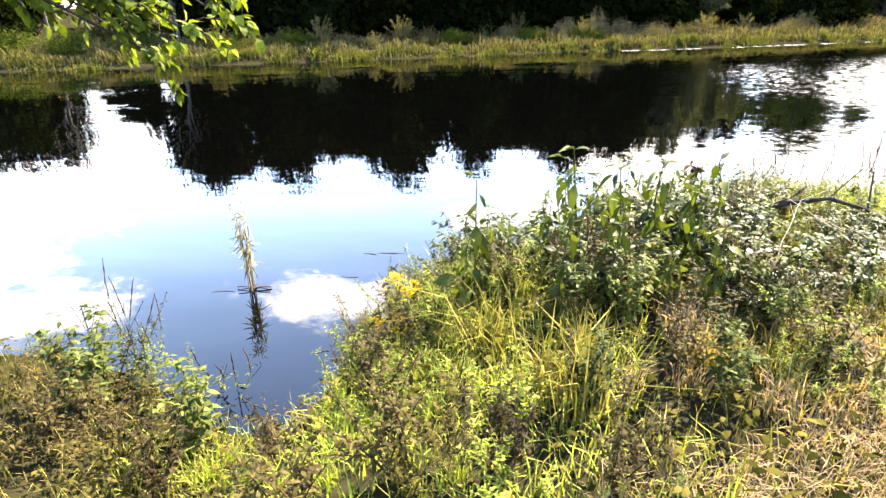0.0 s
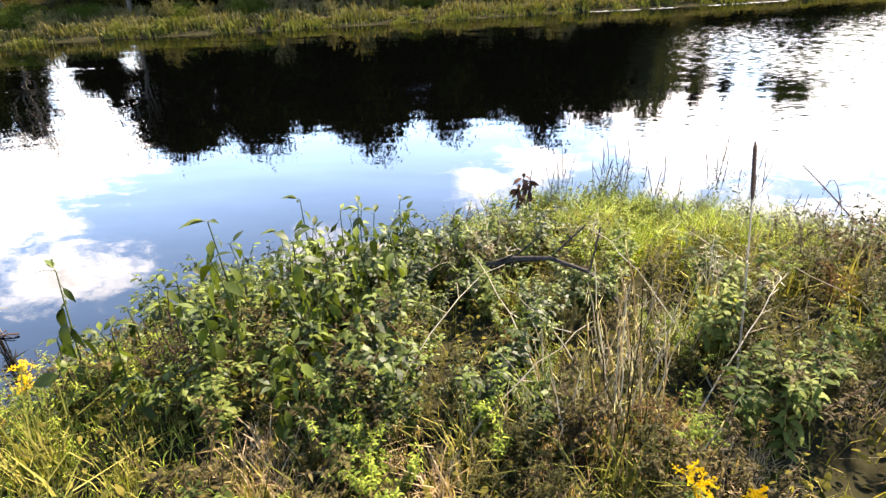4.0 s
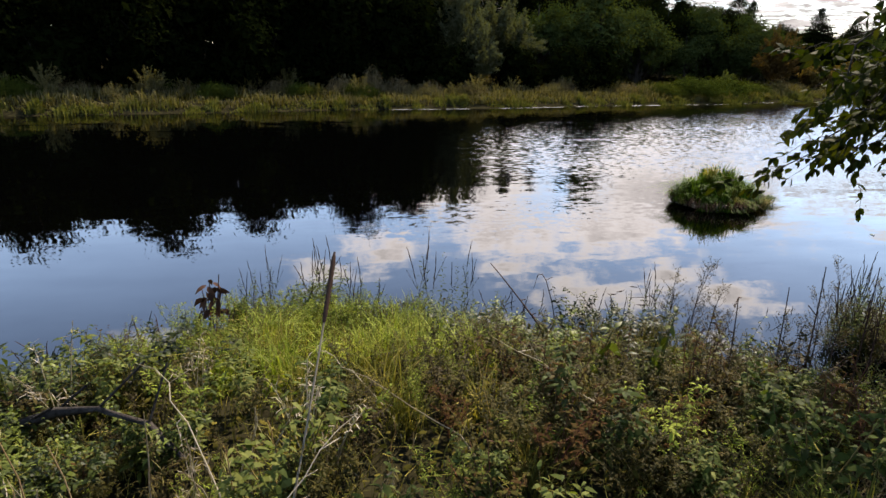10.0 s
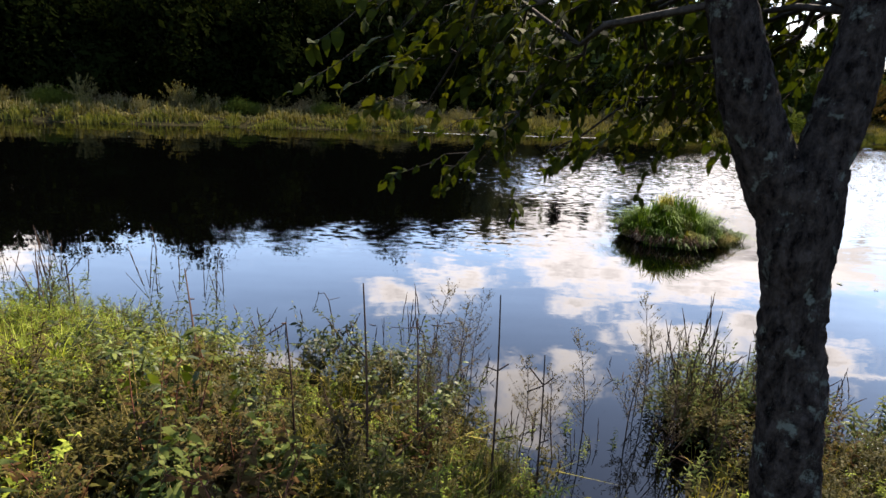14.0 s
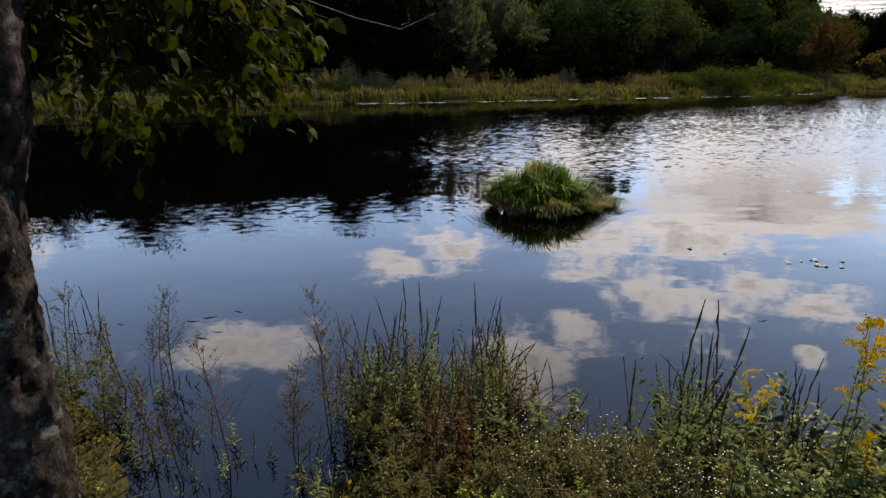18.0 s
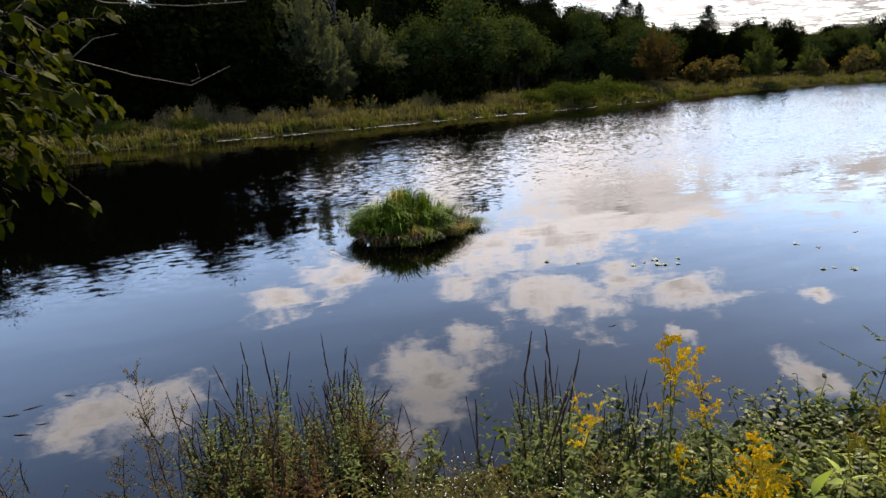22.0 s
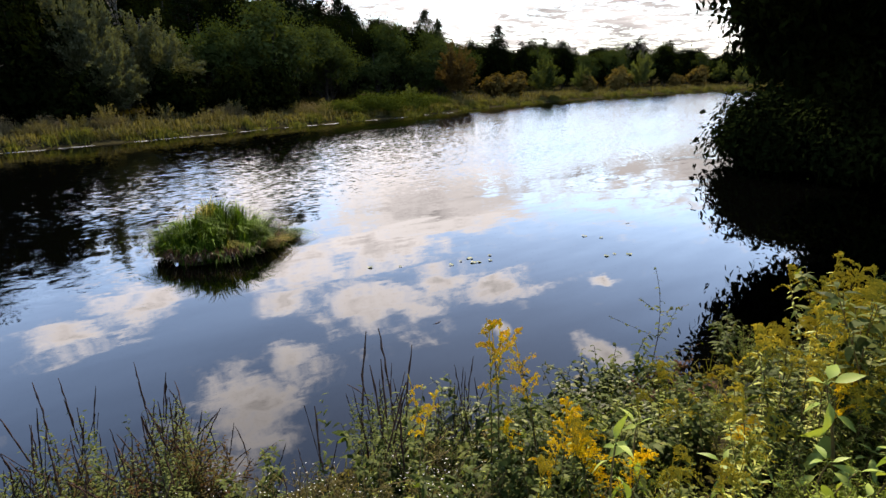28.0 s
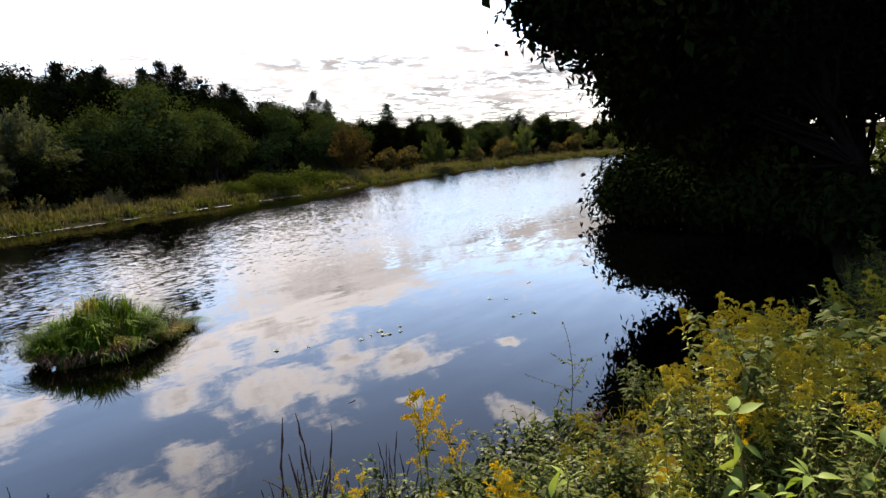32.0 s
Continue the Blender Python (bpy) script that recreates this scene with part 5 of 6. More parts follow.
def blossoms(g, at, size, rng):
    """Tiny four-sided buds."""
    n = len(at)
    s = size * rng.uniform(0.6, 1.3, (n, 1, 1))
    shape = np.array([(1, 0, 0), (-0.5, 0.87, 0), (-0.5, -0.87, 0), (0, 0, 1.1)])
    k = np.arange(n)[:, None] * 4
    g.add((at[:, None] + s * shape).reshape(-1, 3), np.concatenate([k + (0, 1, 3), k + (1, 2, 3), k + (2, 0, 3)]))


def goldenrod(seed, height, sprays=11, buds=30, flower=None, label="goldenrod with arching yellow flower plumes on the bank", leaf=None):
    rng = np.random.default_rng(seed)
    root = thing("goldenrod", label, "plant")
    g, f = Geo(), Geo()
    for _ in range(rng.integers(2, 4)):
        end = np.array([*rng.normal(0, 0.14, 2) * height, height * rng.uniform(0.78, 1.05)])
        line = bow(rng.normal(0, 0.03, 3) * (1, 1, 0), end, rng.normal(0, 0.03, 3), 8)
        tube(g, line, np.linspace(0.005, 0.002, 8), 4)
        stem_leaves(rng, f, line[:7], 46, 0.08, 0.2, 0.8, 0.2, 0.1)
        b = Geo()
        tube(b, line[5:], 0.0024, 4)
        nod = rng.normal(0, 1, 2)
        for k in range(sprays):
            t = rng.uniform(0.80, 1.0) if flower else rng.uniform(0.70, 1.0)
            s = np.array([np.interp(t, np.linspace(0, 1, 8), line[:, c]) for c in range(3)])
            a = math.atan2(nod[1], nod[0]) + rng.normal(0, 0.9 if flower else 1.6)
            reach = (1.06 - t) * (0.55 if flower else 0.26) * rng.uniform(0.5, 1.2) + 0.02
            e = s + np.array([np.cos(a) * reach, np.sin(a) * reach, reach * (0.05 if flower else 0.55)])
            li = bow(s, e, (0, 0, reach * 0.26), 6)
            tube(b, li, 0.0014, 3)
            q = rng.uniform(0, 1, buds)
            at = np.stack([np.interp(q, np.linspace(0, 1, 6), li[:, c]) for c in range(3)], 1) + rng.normal(0, 0.0045, (buds, 3)) + (0, 0, 0.004)
            blossoms(b, at, 0.0053, rng)
        part("flower_plume", b.mesh("flower_plume", flower or FLOWER_YELLOW, False), root, "bright yellow flower plume" if flower is None else "")
    part("stem", g.mesh("stem", STEM_GREEN), root)
    part("foliage", f.mesh("foliage", leaf or LEAF_ROD, False), root)
    return root


def aster(seed, height):
    rng = np.random.default_rng(seed)
    root = weed(seed, "aster", "small bushy weed dotted with tiny white flowers", height, 5, 26, 0.03, 0.28, LEAF_DULL, wide=0.3, side=5)
    b = Geo()
    n = 60
    at = np.stack([rng.normal(0, 0.11, n), rng.normal(0, 0.11, n), height * rng.uniform(0.55, 0.92, n)], 1)
    for turn in np.arange(5) * 1.257:
        way = np.broadcast_to((math.cos(turn), math.sin(turn), 0.2), at.shape) + rng.normal(0, 0.2, at.shape)
        leaves(b, at, way, (0, 0, 1), 0.0036, 0.002)
    tagged(part("blossom", b.mesh("blossom", FLOWER_WHITE, False), root, "tiny white daisy-like flowers"), kind="stuff")
    return root


def spike_clump(seed, height, count, spread=0.28, leafy=18):
    """Seeding loosestrife: stiff dark spikes above a little foliage."""
    rng = np.random.default_rng(seed)
    root = thing("loosestrife", "clump of dark brown loosestrife seed spikes by the water", "plant")
    f = Geo()
    for _ in range(count):
        g = Geo()
        end = np.array([*rng.normal(0, spread * 0.55, 2), height * rng.uniform(0.45, 1.0)])
        line = bow(rng.normal(0, 0.06, 3) * (1, 1, 0), end, rng.normal(0, 0.03, 3), 20, rng, 0.0015)
        r = np.where(np.linspace(0, 1, 20) > 0.68, 0.0031, 0.0010) * (0.75 + 0.6 * (np.arange(20) % 2))
        r[-1] = 0.0015
        tube(g, line, r, 5)
        for _ in range(rng.integers(0, 3)):
            s = line[rng.integers(7, 13)]
            e = s + np.array([*rng.normal(0, 0.06, 2), rng.uniform(0.12, 0.28) * height])
            tube(g, bow(s, e, (0, 0, 0), 8), 0.0017 * (0.75 + 0.6 * (np.arange(8) % 2)), 4)
        part("spike", g.mesh("spike", STEM_BROWN), root)
        stem_leaves(rng, f, line[:15], leafy * 2, 0.042, 0.27, 0.7, 0.35, 0.05)
    low = bow((0, 0, 0), (0, 0, height * 0.74), (0, 0, 0), 5)
    for _ in range(leafy * count // 22):
        stem_leaves(rng, f, low + rng.normal(0, spread * 0.4, 3) * (1, 1, 0), 40, 0.042, 0.3, 0.8, 0.3, 0.02)
    part("foliage", f.mesh("foliage", LEAF_RED if rng.uniform() < 0.1 else OLIVE_LEAF, False), root)
    return root


def wispy_weed(seed, height):
    """A withered panicle: a dark stem with many hair-thin side twigs and tiny seed husks."""
    rng = np.random.default_rng(seed)
    root = thing("wispy_weed", "dark wispy weed gone to seed at the inlet", "plant")
    g, f = Geo(), Geo()
    line = bow((0, 0, 0), (rng.normal(0, 0.06), rng.normal(0, 0.06), height), rng.normal(0, 0.02, 3), 10)
    tube(g, line, np.linspace(0.0045, 0.0012, 10), 4)
    for k in range(34):
        t = rng.uniform(0.3, 1.0)
        s = np.array([np.interp(t, np.linspace(0, 1, 10), line[:, c]) for c in range(3)])
        a, reach = rng.uniform(0, 6.28), height * (0.05 + 0.24 * (1.05 - t)) * rng.uniform(0.5, 1.2)
        twig = bow(s, s + np.array([math.cos(a), math.sin(a), 1.1]) * reach, (0, 0, -0.1 * reach), 5)
        tube(g, twig, np.linspace(0.0013, 0.0007, 5), 3)
        n = 12
        at = twig[1] + (twig[4] - twig[1]) * rng.uniform(0, 1.05, (n, 1)) + rng.normal(0, 0.006, (n, 3))
        leaves(f, at, rng.normal(0, 1, (n, 3)), (0, 0, 1), rng.uniform(0.008, 0.018, n), 0.006)
    part("stem", g.mesh("stem", STEM_BROWN), root)
    tagged(part("seed_head", f.mesh("seed_head", LEAF_UMBER, False), root, "tiny dry seed husks"), kind="stuff")
    return root


def broad_plant(seed, height, count, leaf=0.15, mat=None, stem=None, label="tall weed with large drooping green leaves", name="broadleaf_weed", stems=1):
    rng = np.random.default_rng(seed)
    root = thing(name, label, "plant")
    lines = []
    for q in range(stems):
        g = Geo()
        end = (rng.normal(0, 0.08 if q == 0 else 0.2), rng.normal(0, 0.08 if q == 0 else 0.2), height * (1.0 if q == 0 else rng.uniform(0.6, 0.95)))
        lines.append(bow(rng.normal(0, 0.02, 3) * (1, 1, 0), end, rng.normal(0, 0.04, 3), 8))
        tube(g, lines[-1], np.linspace(0.008, 0.003, 8), 5)
        part("stem", g.mesh("stem", stem or STEM_RED), root)
    for k in range(count + 3 * stems):
        line = lines[k % stems]
        crown = k >= count
        t = 1.0 if crown else min(1.0, 0.12 + 0.86 * (k + 0.5) / count)
        s = np.array([np.interp(t, np.linspace(0, 1, 8), line[:, c]) for c in range(3)])
        a = k * 2.4 + rng.normal(0, 0.4)
        lf = Geo()
        way = np.array([math.cos(a), math.sin(a), 0.8 if crown else rng.uniform(-1.7, 0.0)])
        size = leaf * rng.uniform(0.6, 1.25) * (0.5 if crown else 1.0 - 0.25 * t)
        tube(lf, bow(s, s + unit(way) * size * 0.3, (0, 0, 0.01), 3), 0.0018, 3)
        broad_leaf(lf, s + unit(way) * size * 0.3, way, unit(rng.normal(0, 0.4, 3) + (0, 0, 1)), size, size * rng.uniform(0.34, 0.50), rng.uniform(0.2, 1.0))
        part("leaf", lf.mesh("leaf", mat or (LEAF if rng.uniform() < 0.12 else LEAF_BIG)), root)
    return root


def dry_stalks(seed, height, count):
    rng = np.random.default_rng(seed)
    root = thing("dry_stalks", "sheaf of pale dry grass stalks leaning over", "plant")
    for _ in range(count):
        g = Geo()
        a = rng.uniform(0, 6.28)
        end = np.array([math.cos(a) * 0.35 * height * rng.uniform(0.2, 1.2), math.sin(a) * 0.3 * height, height * rng.uniform(0.6, 1.0)])
        line = bow(rng.normal(0, 0.03, 3) * (1, 1, 0), end, (0, 0, 0.1 * height), 7)
        tube(g, line, np.linspace(0.0045, 0.0016, 7), 4)
        n = 10
        at = line[4] * (1 - np.linspace(0, 1, n)[:, None]) + line[6] * np.linspace(0, 1, n)[:, None]
        leaves(g, at, rng.normal(0, 0.5, (n, 3)) + (0, 0, 0.3), (0, 0, 1), 0.05, 0.006)
        part("stalk", g.mesh("stalk", STRAW), root)
    return root


def grass_tuft(seed, height, n, mat, label):
    rng = np.random.default_rng(seed)
    g = Geo()
    blades(g, np.c_[rng.normal(0, 0.06, (n, 2)), np.zeros(n)], rng.normal(0, 0.38, (n, 2)), rng.uniform(0.5, 1.1, n) * height, rng.uniform(0.004, 0.009, n), 0.45)
    return tagged(new("grass_tuft", g.mesh("grass_tuft", mat, False)), label, "grass")


def plant_out(kinds, count, box, seed, lo=0.8, hi=1.2, gap=1.05, wet=0.0, group="", shape=None):
    """Plants of some kinds strewn over a stretch of bank, clear of the path and the water."""
    rng = np.random.default_rng(seed)
    spots = [[] for _ in kinds]
    x0, x1, y0, y1 = box
    tries = 0
    while sum(map(len, spots)) < count and tries < count * 20:
        tries += 1
        x, y = rng.uniform(x0, x1), rng.uniform(y0, y1)
        if y < path_y(x) + gap or y > near_shore(x) + wet or (shape and not shape(x, y)):
            continue
        s = rng.uniform(lo, hi) * (0.7 if 1.9 < x < 3.4 and 2.0 < y < 3.2 else 1.0)
        spots[rng.integers(0, len(kinds))].append((x, y, rng.uniform(0, 360), s, rng.uniform(0.9, 1.1), 0.01))
    for ob, some in zip(kinds, spots):
        tagged(ob, group=group)
        for s in some:
            put(ob, *s)


KINDS = dict(
    leafy=[weed(300 + s, "leafy_weed", "leafy green weed on the river bank", 0.62, 5, 22, 0.088, 0.38, LEAF, side=2) for s in range(3)],
    lime=[weed(310 + s, "fine_weed", "bushy yellow-green weed with fine leaves", 0.46, 7, 26, 0.042, 0.34, LEAF_LIME, wide=0.34, side=3) for s in range(2)] + [weed(312, "feathery_weed", "feathery yellow-green weed with narrow leaves", 0.5, 8, 34, 0.045, 0.16, LEAF_LIME, wide=0.3, side=3)],
    dull=[weed(315 + s, "green_weed", "dull green weed with small leaves", 0.5, 6, 28, 0.042, 0.32, LEAF_DULL, wide=0.3, side=3) for s in range(2)],
    umber=[weed(325 + s, "brownish_weed", "brownish green weed gone past its best", 0.55, 6, 24, 0.05, 0.34, LEAF_UMBER, STEM_BROWN, side=3) for s in range(2)],
    red=[weed(320 + s, "reddish_weed", "reddish brown autumn weed with small leaves", 0.55, 5, 24, 0.05, 0.4, LEAF_RED, STEM_RED, side=2) for s in range(2)],
    gold=[goldenrod(330 + s, 0.95, 9, 24, leaf=LEAF) for s in range(3)],
    green_rod=[goldenrod(345 + s, 0.95, 11, 40, FLOWER_BUD, "green goldenrod whose plumes are barely in flower") for s in range(3)],
    gold_low=[goldenrod(335 + s, 0.62, 11, 28, leaf=LEAF) for s in range(2)],
    aster=[aster(340 + s, 0.5) for s in range(2)],
    spikes=[spike_clump(350, 0.64, 10), spike_clump(351, 0.6, 9), spike_clump(352, 0.52, 8), spike_clump(353, 0.8, 5, 0.14, 10)],
    thin=[spike_clump(355, 0.42, 5, 0.2, 5), spike_clump(356, 0.34, 4, 0.18, 6)],
    broad=[broad_plant(360, 0.8, 30, 0.15, None, LEAF_STALK, stems=2), broad_plant(361, 0.66, 30, 0.16, None, LEAF_STALK, stems=2), broad_plant(362, 0.72, 31, 0.14, None, LEAF_STALK, stems=2)],
    bushy=[weed(295 + s, "bushy_weed", "dark green leafy weed below the large-leaved ones", 0.62, 6, 26, 0.08, 0.4, LEAF_BIG, LEAF_STALK, wide=0.3, side=3) for s in range(2)],
    fresh=[broad_plant(365, 0.42, 9, 0.17, LEAF_FRESH, STEM_GREEN, "weed with broad fresh green leaves", "fresh_weed"), broad_plant(366, 0.5, 10, 0.14, LEAF_FRESH, STEM_GREEN, "weed with broad fresh green leaves", "fresh_weed")],
    wispy=[wispy_weed(375, 0.8), wispy_weed(376, 0.65)],
    dry=[dry_stalks(370, 0.75, 7), dry_stalks(371, 0.6, 6)],
    tuft=[grass_tuft(380, 0.36, 70, GRASS, "tuft of green grass on the bank"), grass_tuft(381, 0.44, 80, GRASS, "tuft of long green grass on the bank")],
    lime_tuft=[grass_tuft(383, 0.26, 70, GRASS_LIME, "tuft of lush yellow-green grass")],
    lime_long=[grass_tuft(387, 0.52, 90, GRASS_LIME, "tuft of long yellow-green grass near the water"), grass_tuft(388, 0.46, 90, GRASS, "tuft of long fine green grass near the water")],
    dry_tuft=[grass_tuft(385, 0.3, 60, DRY_GRASS, "tuft of dry brown grass")],
)
K = KINDS
plant_out(K["leafy"][:2] + K["dull"] + K["umber"][:1], 56, (-5.5, -1.0, 0.7, 2.5), 1, 0.7, 1.15, group="weeds on the bank")
plant_out(K["lime_tuft"], 26, (-1.4, 0.7, 0.6, 2.0), 2, 0.5, 0.95, 0.9, group="grass tufts on the bank")
plant_out(K["lime"][1:] + K["umber"] + K["dull"][:1] + K["thin"], 46, (-0.7, 2.0, 0.5, 2.3), 30, 0.5, 0.95, 1.0, group="weeds on the bank")
plant_out(K["lime"][1:] + K["umber"][:1] + K["dull"][:1], 38, (-0.45, 0.75, 1.9, 4.2), 3, 0.7, 1.05, group="weeds on the bank")
put(K["gold_low"][0], 0.02, 2.25, 20, 0.9), put(K["gold_low"][1], -0.12, 2.1, 120, 0.8), put(K["gold_low"][0], 3.08, 1.18, 200, 0.9), put(K["gold_low"][1], 3.35, 1.3, 60, 0.85)
plant_out(K["broad"], 48, (0.35, 2.3, 1.75, 4.1), 4, 0.68, 1.05, group="large-leaved weeds", shape=lambda x, y: x < 1.85 or y > 3.25)
plant_out(K["dull"] + K["umber"][:1] + K["lime"][:1] + K["bushy"] * 2, 50, (1.8, 3.2, 1.8, 3.9), 92, 0.6, 0.95, group="weeds on the bank")
plant_out(K["bushy"] + K["umber"][:1], 30, (0.4, 2.0, 1.9, 4.2), 5, 0.7, 1.15, group="weeds on the bank")
plant_out(K["dull"] + K["leafy"][:1] + K["dry_tuft"], 40, (0.7, 3.3, 1.0, 2.2), 41, 0.4, 0.7, 1.3, group="weeds on the bank")
plant_out(K["dry_tuft"], 40, (1.3, 3.4, 0.8, 2.0), 6, 0.6, 1.0, 0.9, group="grass tufts on the bank")
plant_out(K["leafy"] + K["umber"] + K["dull"] * 3 + K["lime"][1:] + K["red"][:1], 150, (2.4, 7.4, 1.4, 3.7), 7, 0.6, 0.95, 1.15, group="weeds on the bank")
plant_out(K["dry"], 9, (2.4, 4.6, 2.0, 3.4), 8, 0.7, 1.0, 1.2, group="sheaves of dry stalks")
plant_out(K["lime_long"], 84, (2.3, 5.2, 3.7, 6.1), 91, 0.65, 1.05, group="grass tufts on the bank", shape=lambda x, y: y < near_shore(x) - 0.45 and (x - 2.86) ** 2 + (y - 5.0) ** 2 > 0.3)
plant_out(K["lime"], 62, (2.2, 5.0, 4.0, 6.2), 9, 0.7, 1.05, group="weeds on the bank")
plant_out(K["lime"][1:] + K["dull"] + K["bushy"][:1], 44, (4.7, 7.2, 3.6, 6.2), 95, 0.7, 1.0, group="weeds on the bank")
plant_out(K["tuft"], 80, (-1, 8, 1.2, 6.0), 10, 0.7, 1.2, 1.0, group="grass tufts on the bank")
plant_out(K["red"] + K["umber"][:1] + K["lime"][:2] + K["dull"] * 2, 60, (4.8, 6.9, 2.2, 3.8), 12, 0.7, 1.1, 1.2, group="weeds on the bank")
plant_out(K["spikes"][2:] + K["thin"], 26, (2.4, 7.2, 4.8, 6.3), 13, 0.9, 1.3, wet=0.25, group="seed spikes by the water", shape=lambda x, y: y > near_shore(x) - 0.8)
plant_out(K["thin"], 36, (7.0, 9.2, 3.4, 5.4), 14, 0.7, 1.2, wet=1.3, group="seed spikes by the water")
plant_out(K["spikes"], 26, (8.5, 9.65, 3.9, 4.8), 15, 0.85, 1.22, wet=0.9, group="seed spikes by the water")
plant_out(K["dull"] * 2 + K["aster"][:1] + K["leafy"][:1] + K["lime"][:1], 44, (8.4, 9.8, 2.5, 4.4), 16, 0.6, 0.95, wet=0.2, group="weeds on the bank")
plant_out(K["thin"] + K["spikes"][2:], 18, (9.4, 11.2, 3.5, 4.3), 18, 0.7, 1.0, wet=0.3, group="seed spikes by the water")
plant_out(K["green_rod"], 9, (10.6, 12.2, 2.0, 3.2), 31, 0.6, 0.8, group="goldenrods on the bank")
plant_out(K["lime"] * 2 + K["leafy"][:2], 54, (9.8, 12.2, 1.5, 3.4), 94, 0.5, 0.85, group="weeds on the bank")
plant_out(K["aster"] + K["dull"][:1], 22, (9.3, 10.8, 2.2, 3.6), 20, 0.8, 1.2, group="asters on the bank")
plant_out(K["leafy"] + K["lime"] + K["dull"][:1], 74, (9.6, 14.0, 1.3, 3.9), 21, 0.5, 0.85, group="weeds on the bank")
plant_out(K["green_rod"] * 3 + K["leafy"][:2], 80, (11.8, 14.5, 0.7, 2.9), 22, 0.78, 1.08, group="goldenrods on the bank")
plant_out(K["leafy"] + K["lime"], 70, (12.5, 20.5, 0.2, 3.6), 32, 0.7, 1.1, group="weeds on the bank")
plant_out(K["fresh"], 26, (10.3, 13.0, 1.2, 2.6), 23, 0.5, 0.85, group="large-leaved weeds")
plant_out(K["gold_low"], 5, (9.8, 12.5, 1.9, 3.2), 24, 0.8, 1.2, group="goldenrods on the bank")
for x, y, turn, size in ((10.14, 3.5, 30, 1.5), (10.32, 3.45, 120, 1.45), (10.8, 3.5, 10, 1.1)):
    put(K["spikes"][3], x, y, turn, size)
for k, (x, y, turn, top) in enumerate(((10.56, 2.93, 0, 1.52), (10.70, 2.85, 90, 1.46), (10.30, 3.12, 40, 1.10), (10.78, 2.76, 200, 1.08), (10.95, 2.66, 120, 1.04), (10.5, 2.78, 260, 1.10))):
    put(K["gold"][k % 3], x, y, turn, 0.92, (top - float(ground_z(x, y))) / 0.95 / 0.92)
plant_out(K["wispy"], 16, (6.8, 8.5, 3.9, 5.2), 93, 0.75, 1.25, wet=0.9, group="seed spikes by the water")
plant_out(K["bushy"] + K["leafy"] + K["lime"][:2], 34, (10.2, 12.0, 2.5, 3.5), 96, 0.7, 1.05, group="weeds on the bank")
plant_out(K["aster"] + K["lime"][1:2] + K["dull"] * 2, 18, (9.5, 10.3, 3.0, 3.7), 97, 0.75, 1.05, group="weeds on the bank")
for k, (x, y, turn, size) in enumerate(((11.5, 1.72, 20, 1.1), (11.7, 1.6, 140, 1.15), (11.45, 1.95, 250, 0.95), (11.88, 2.05, 80, 1.35), (11.3, 2.28, 310, 0.9), (11.62, 1.85, 190, 0.9))):
    put(K["fresh"][k % 2], x, y, turn, size)
put(K["leafy"][0], 12.42, 2.05, 40, 1.65), put(K["leafy"][1], 12.75, 1.7, 100, 1.55), put(K["leafy"][2], 12.05, 3.3, 70, 1.15), put(K["leafy"][1], 12.9, 2.3, 10, 1.5)
put(K["broad"][0], 5.72, 3.2, 0, 0.85), put(K["broad"][2], 5.9, 3.35, 90, 0.8), put(K["broad"][1], 5.55, 3.4, 30, 0.8)
put(K["spikes"][0], -1.72, 2.2, 30, 1.0), put(K["spikes"][3], -1.95, 2.35, 100, 1.1), put(K["tuft"][0], 0.76, 1.2, 0, 1.4), put(K["tuft"][1], 0.84, 1.12, 80, 1.1)
put(K["thin"][0], -1.2, 2.2, 0, 1.2), put(K["spikes"][3], 0.95, 2.1, 20, 0.9), put(K["spikes"][2], 1.95, 4.6, 20, 1.1), put(K["spikes"][1], 2.35, 5.1, 80, 1.0)
for some in KINDS.values():
    for ob in some:
        discard(ob)


# ---- single plants and driftwood ----
def mullein(x, y, top):
    rng = np.random.default_rng(401)
    root = thing("mullein", "dead mullein with a tall dark seed spike", "plant")
    z = float(ground_z(x, y))
    g, s = Geo(), Geo()
    line = bow((x, y, z - 0.02), top, (0.01, 0, 0), 10)
    tube(g, line, np.linspace(0.0055, 0.004, 10), 6)
    t = np.linspace(0.76, 1.0, 26)
    head = np.stack([np.interp(t, np.linspace(0, 1, 10), line[:, c]) for c in range(3)], 1)
    tube(s, head, 0.0095 * (1 + 0.25 * (np.arange(26) % 2)) * np.interp(t, [0.76, 0.79, 0.97, 1], [0.6, 1, 1, 0.4]), 8)
    part("stalk", g.mesh("stalk", STRAW), root, "pale dry stalk")
    part("seed_spike", s.mesh("seed_spike", STEM_BROWN), root, "dark brown seed spike")


def single_stalk(name, label, line, r, mat, twigs=0, seed=0):
    rng = np.random.default_rng(seed)
    root = thing(name, label, "plant")
    g = Geo()
    line = np.asarray(line, float)
    tube(g, line, np.linspace(r, r * 0.4, len(line)), 5)
    for _ in range(twigs):
        s = line[rng.integers(1, len(line))]
        tube(g, bow(s, s + rng.normal(0, 1, 3) * (0.05, 0.03, 0.05) + (0, 0, 0.03), (0, 0, 0), 4), r * 0.5, 3)
    part("stalk", g.mesh("stalk", mat), root)
    return root


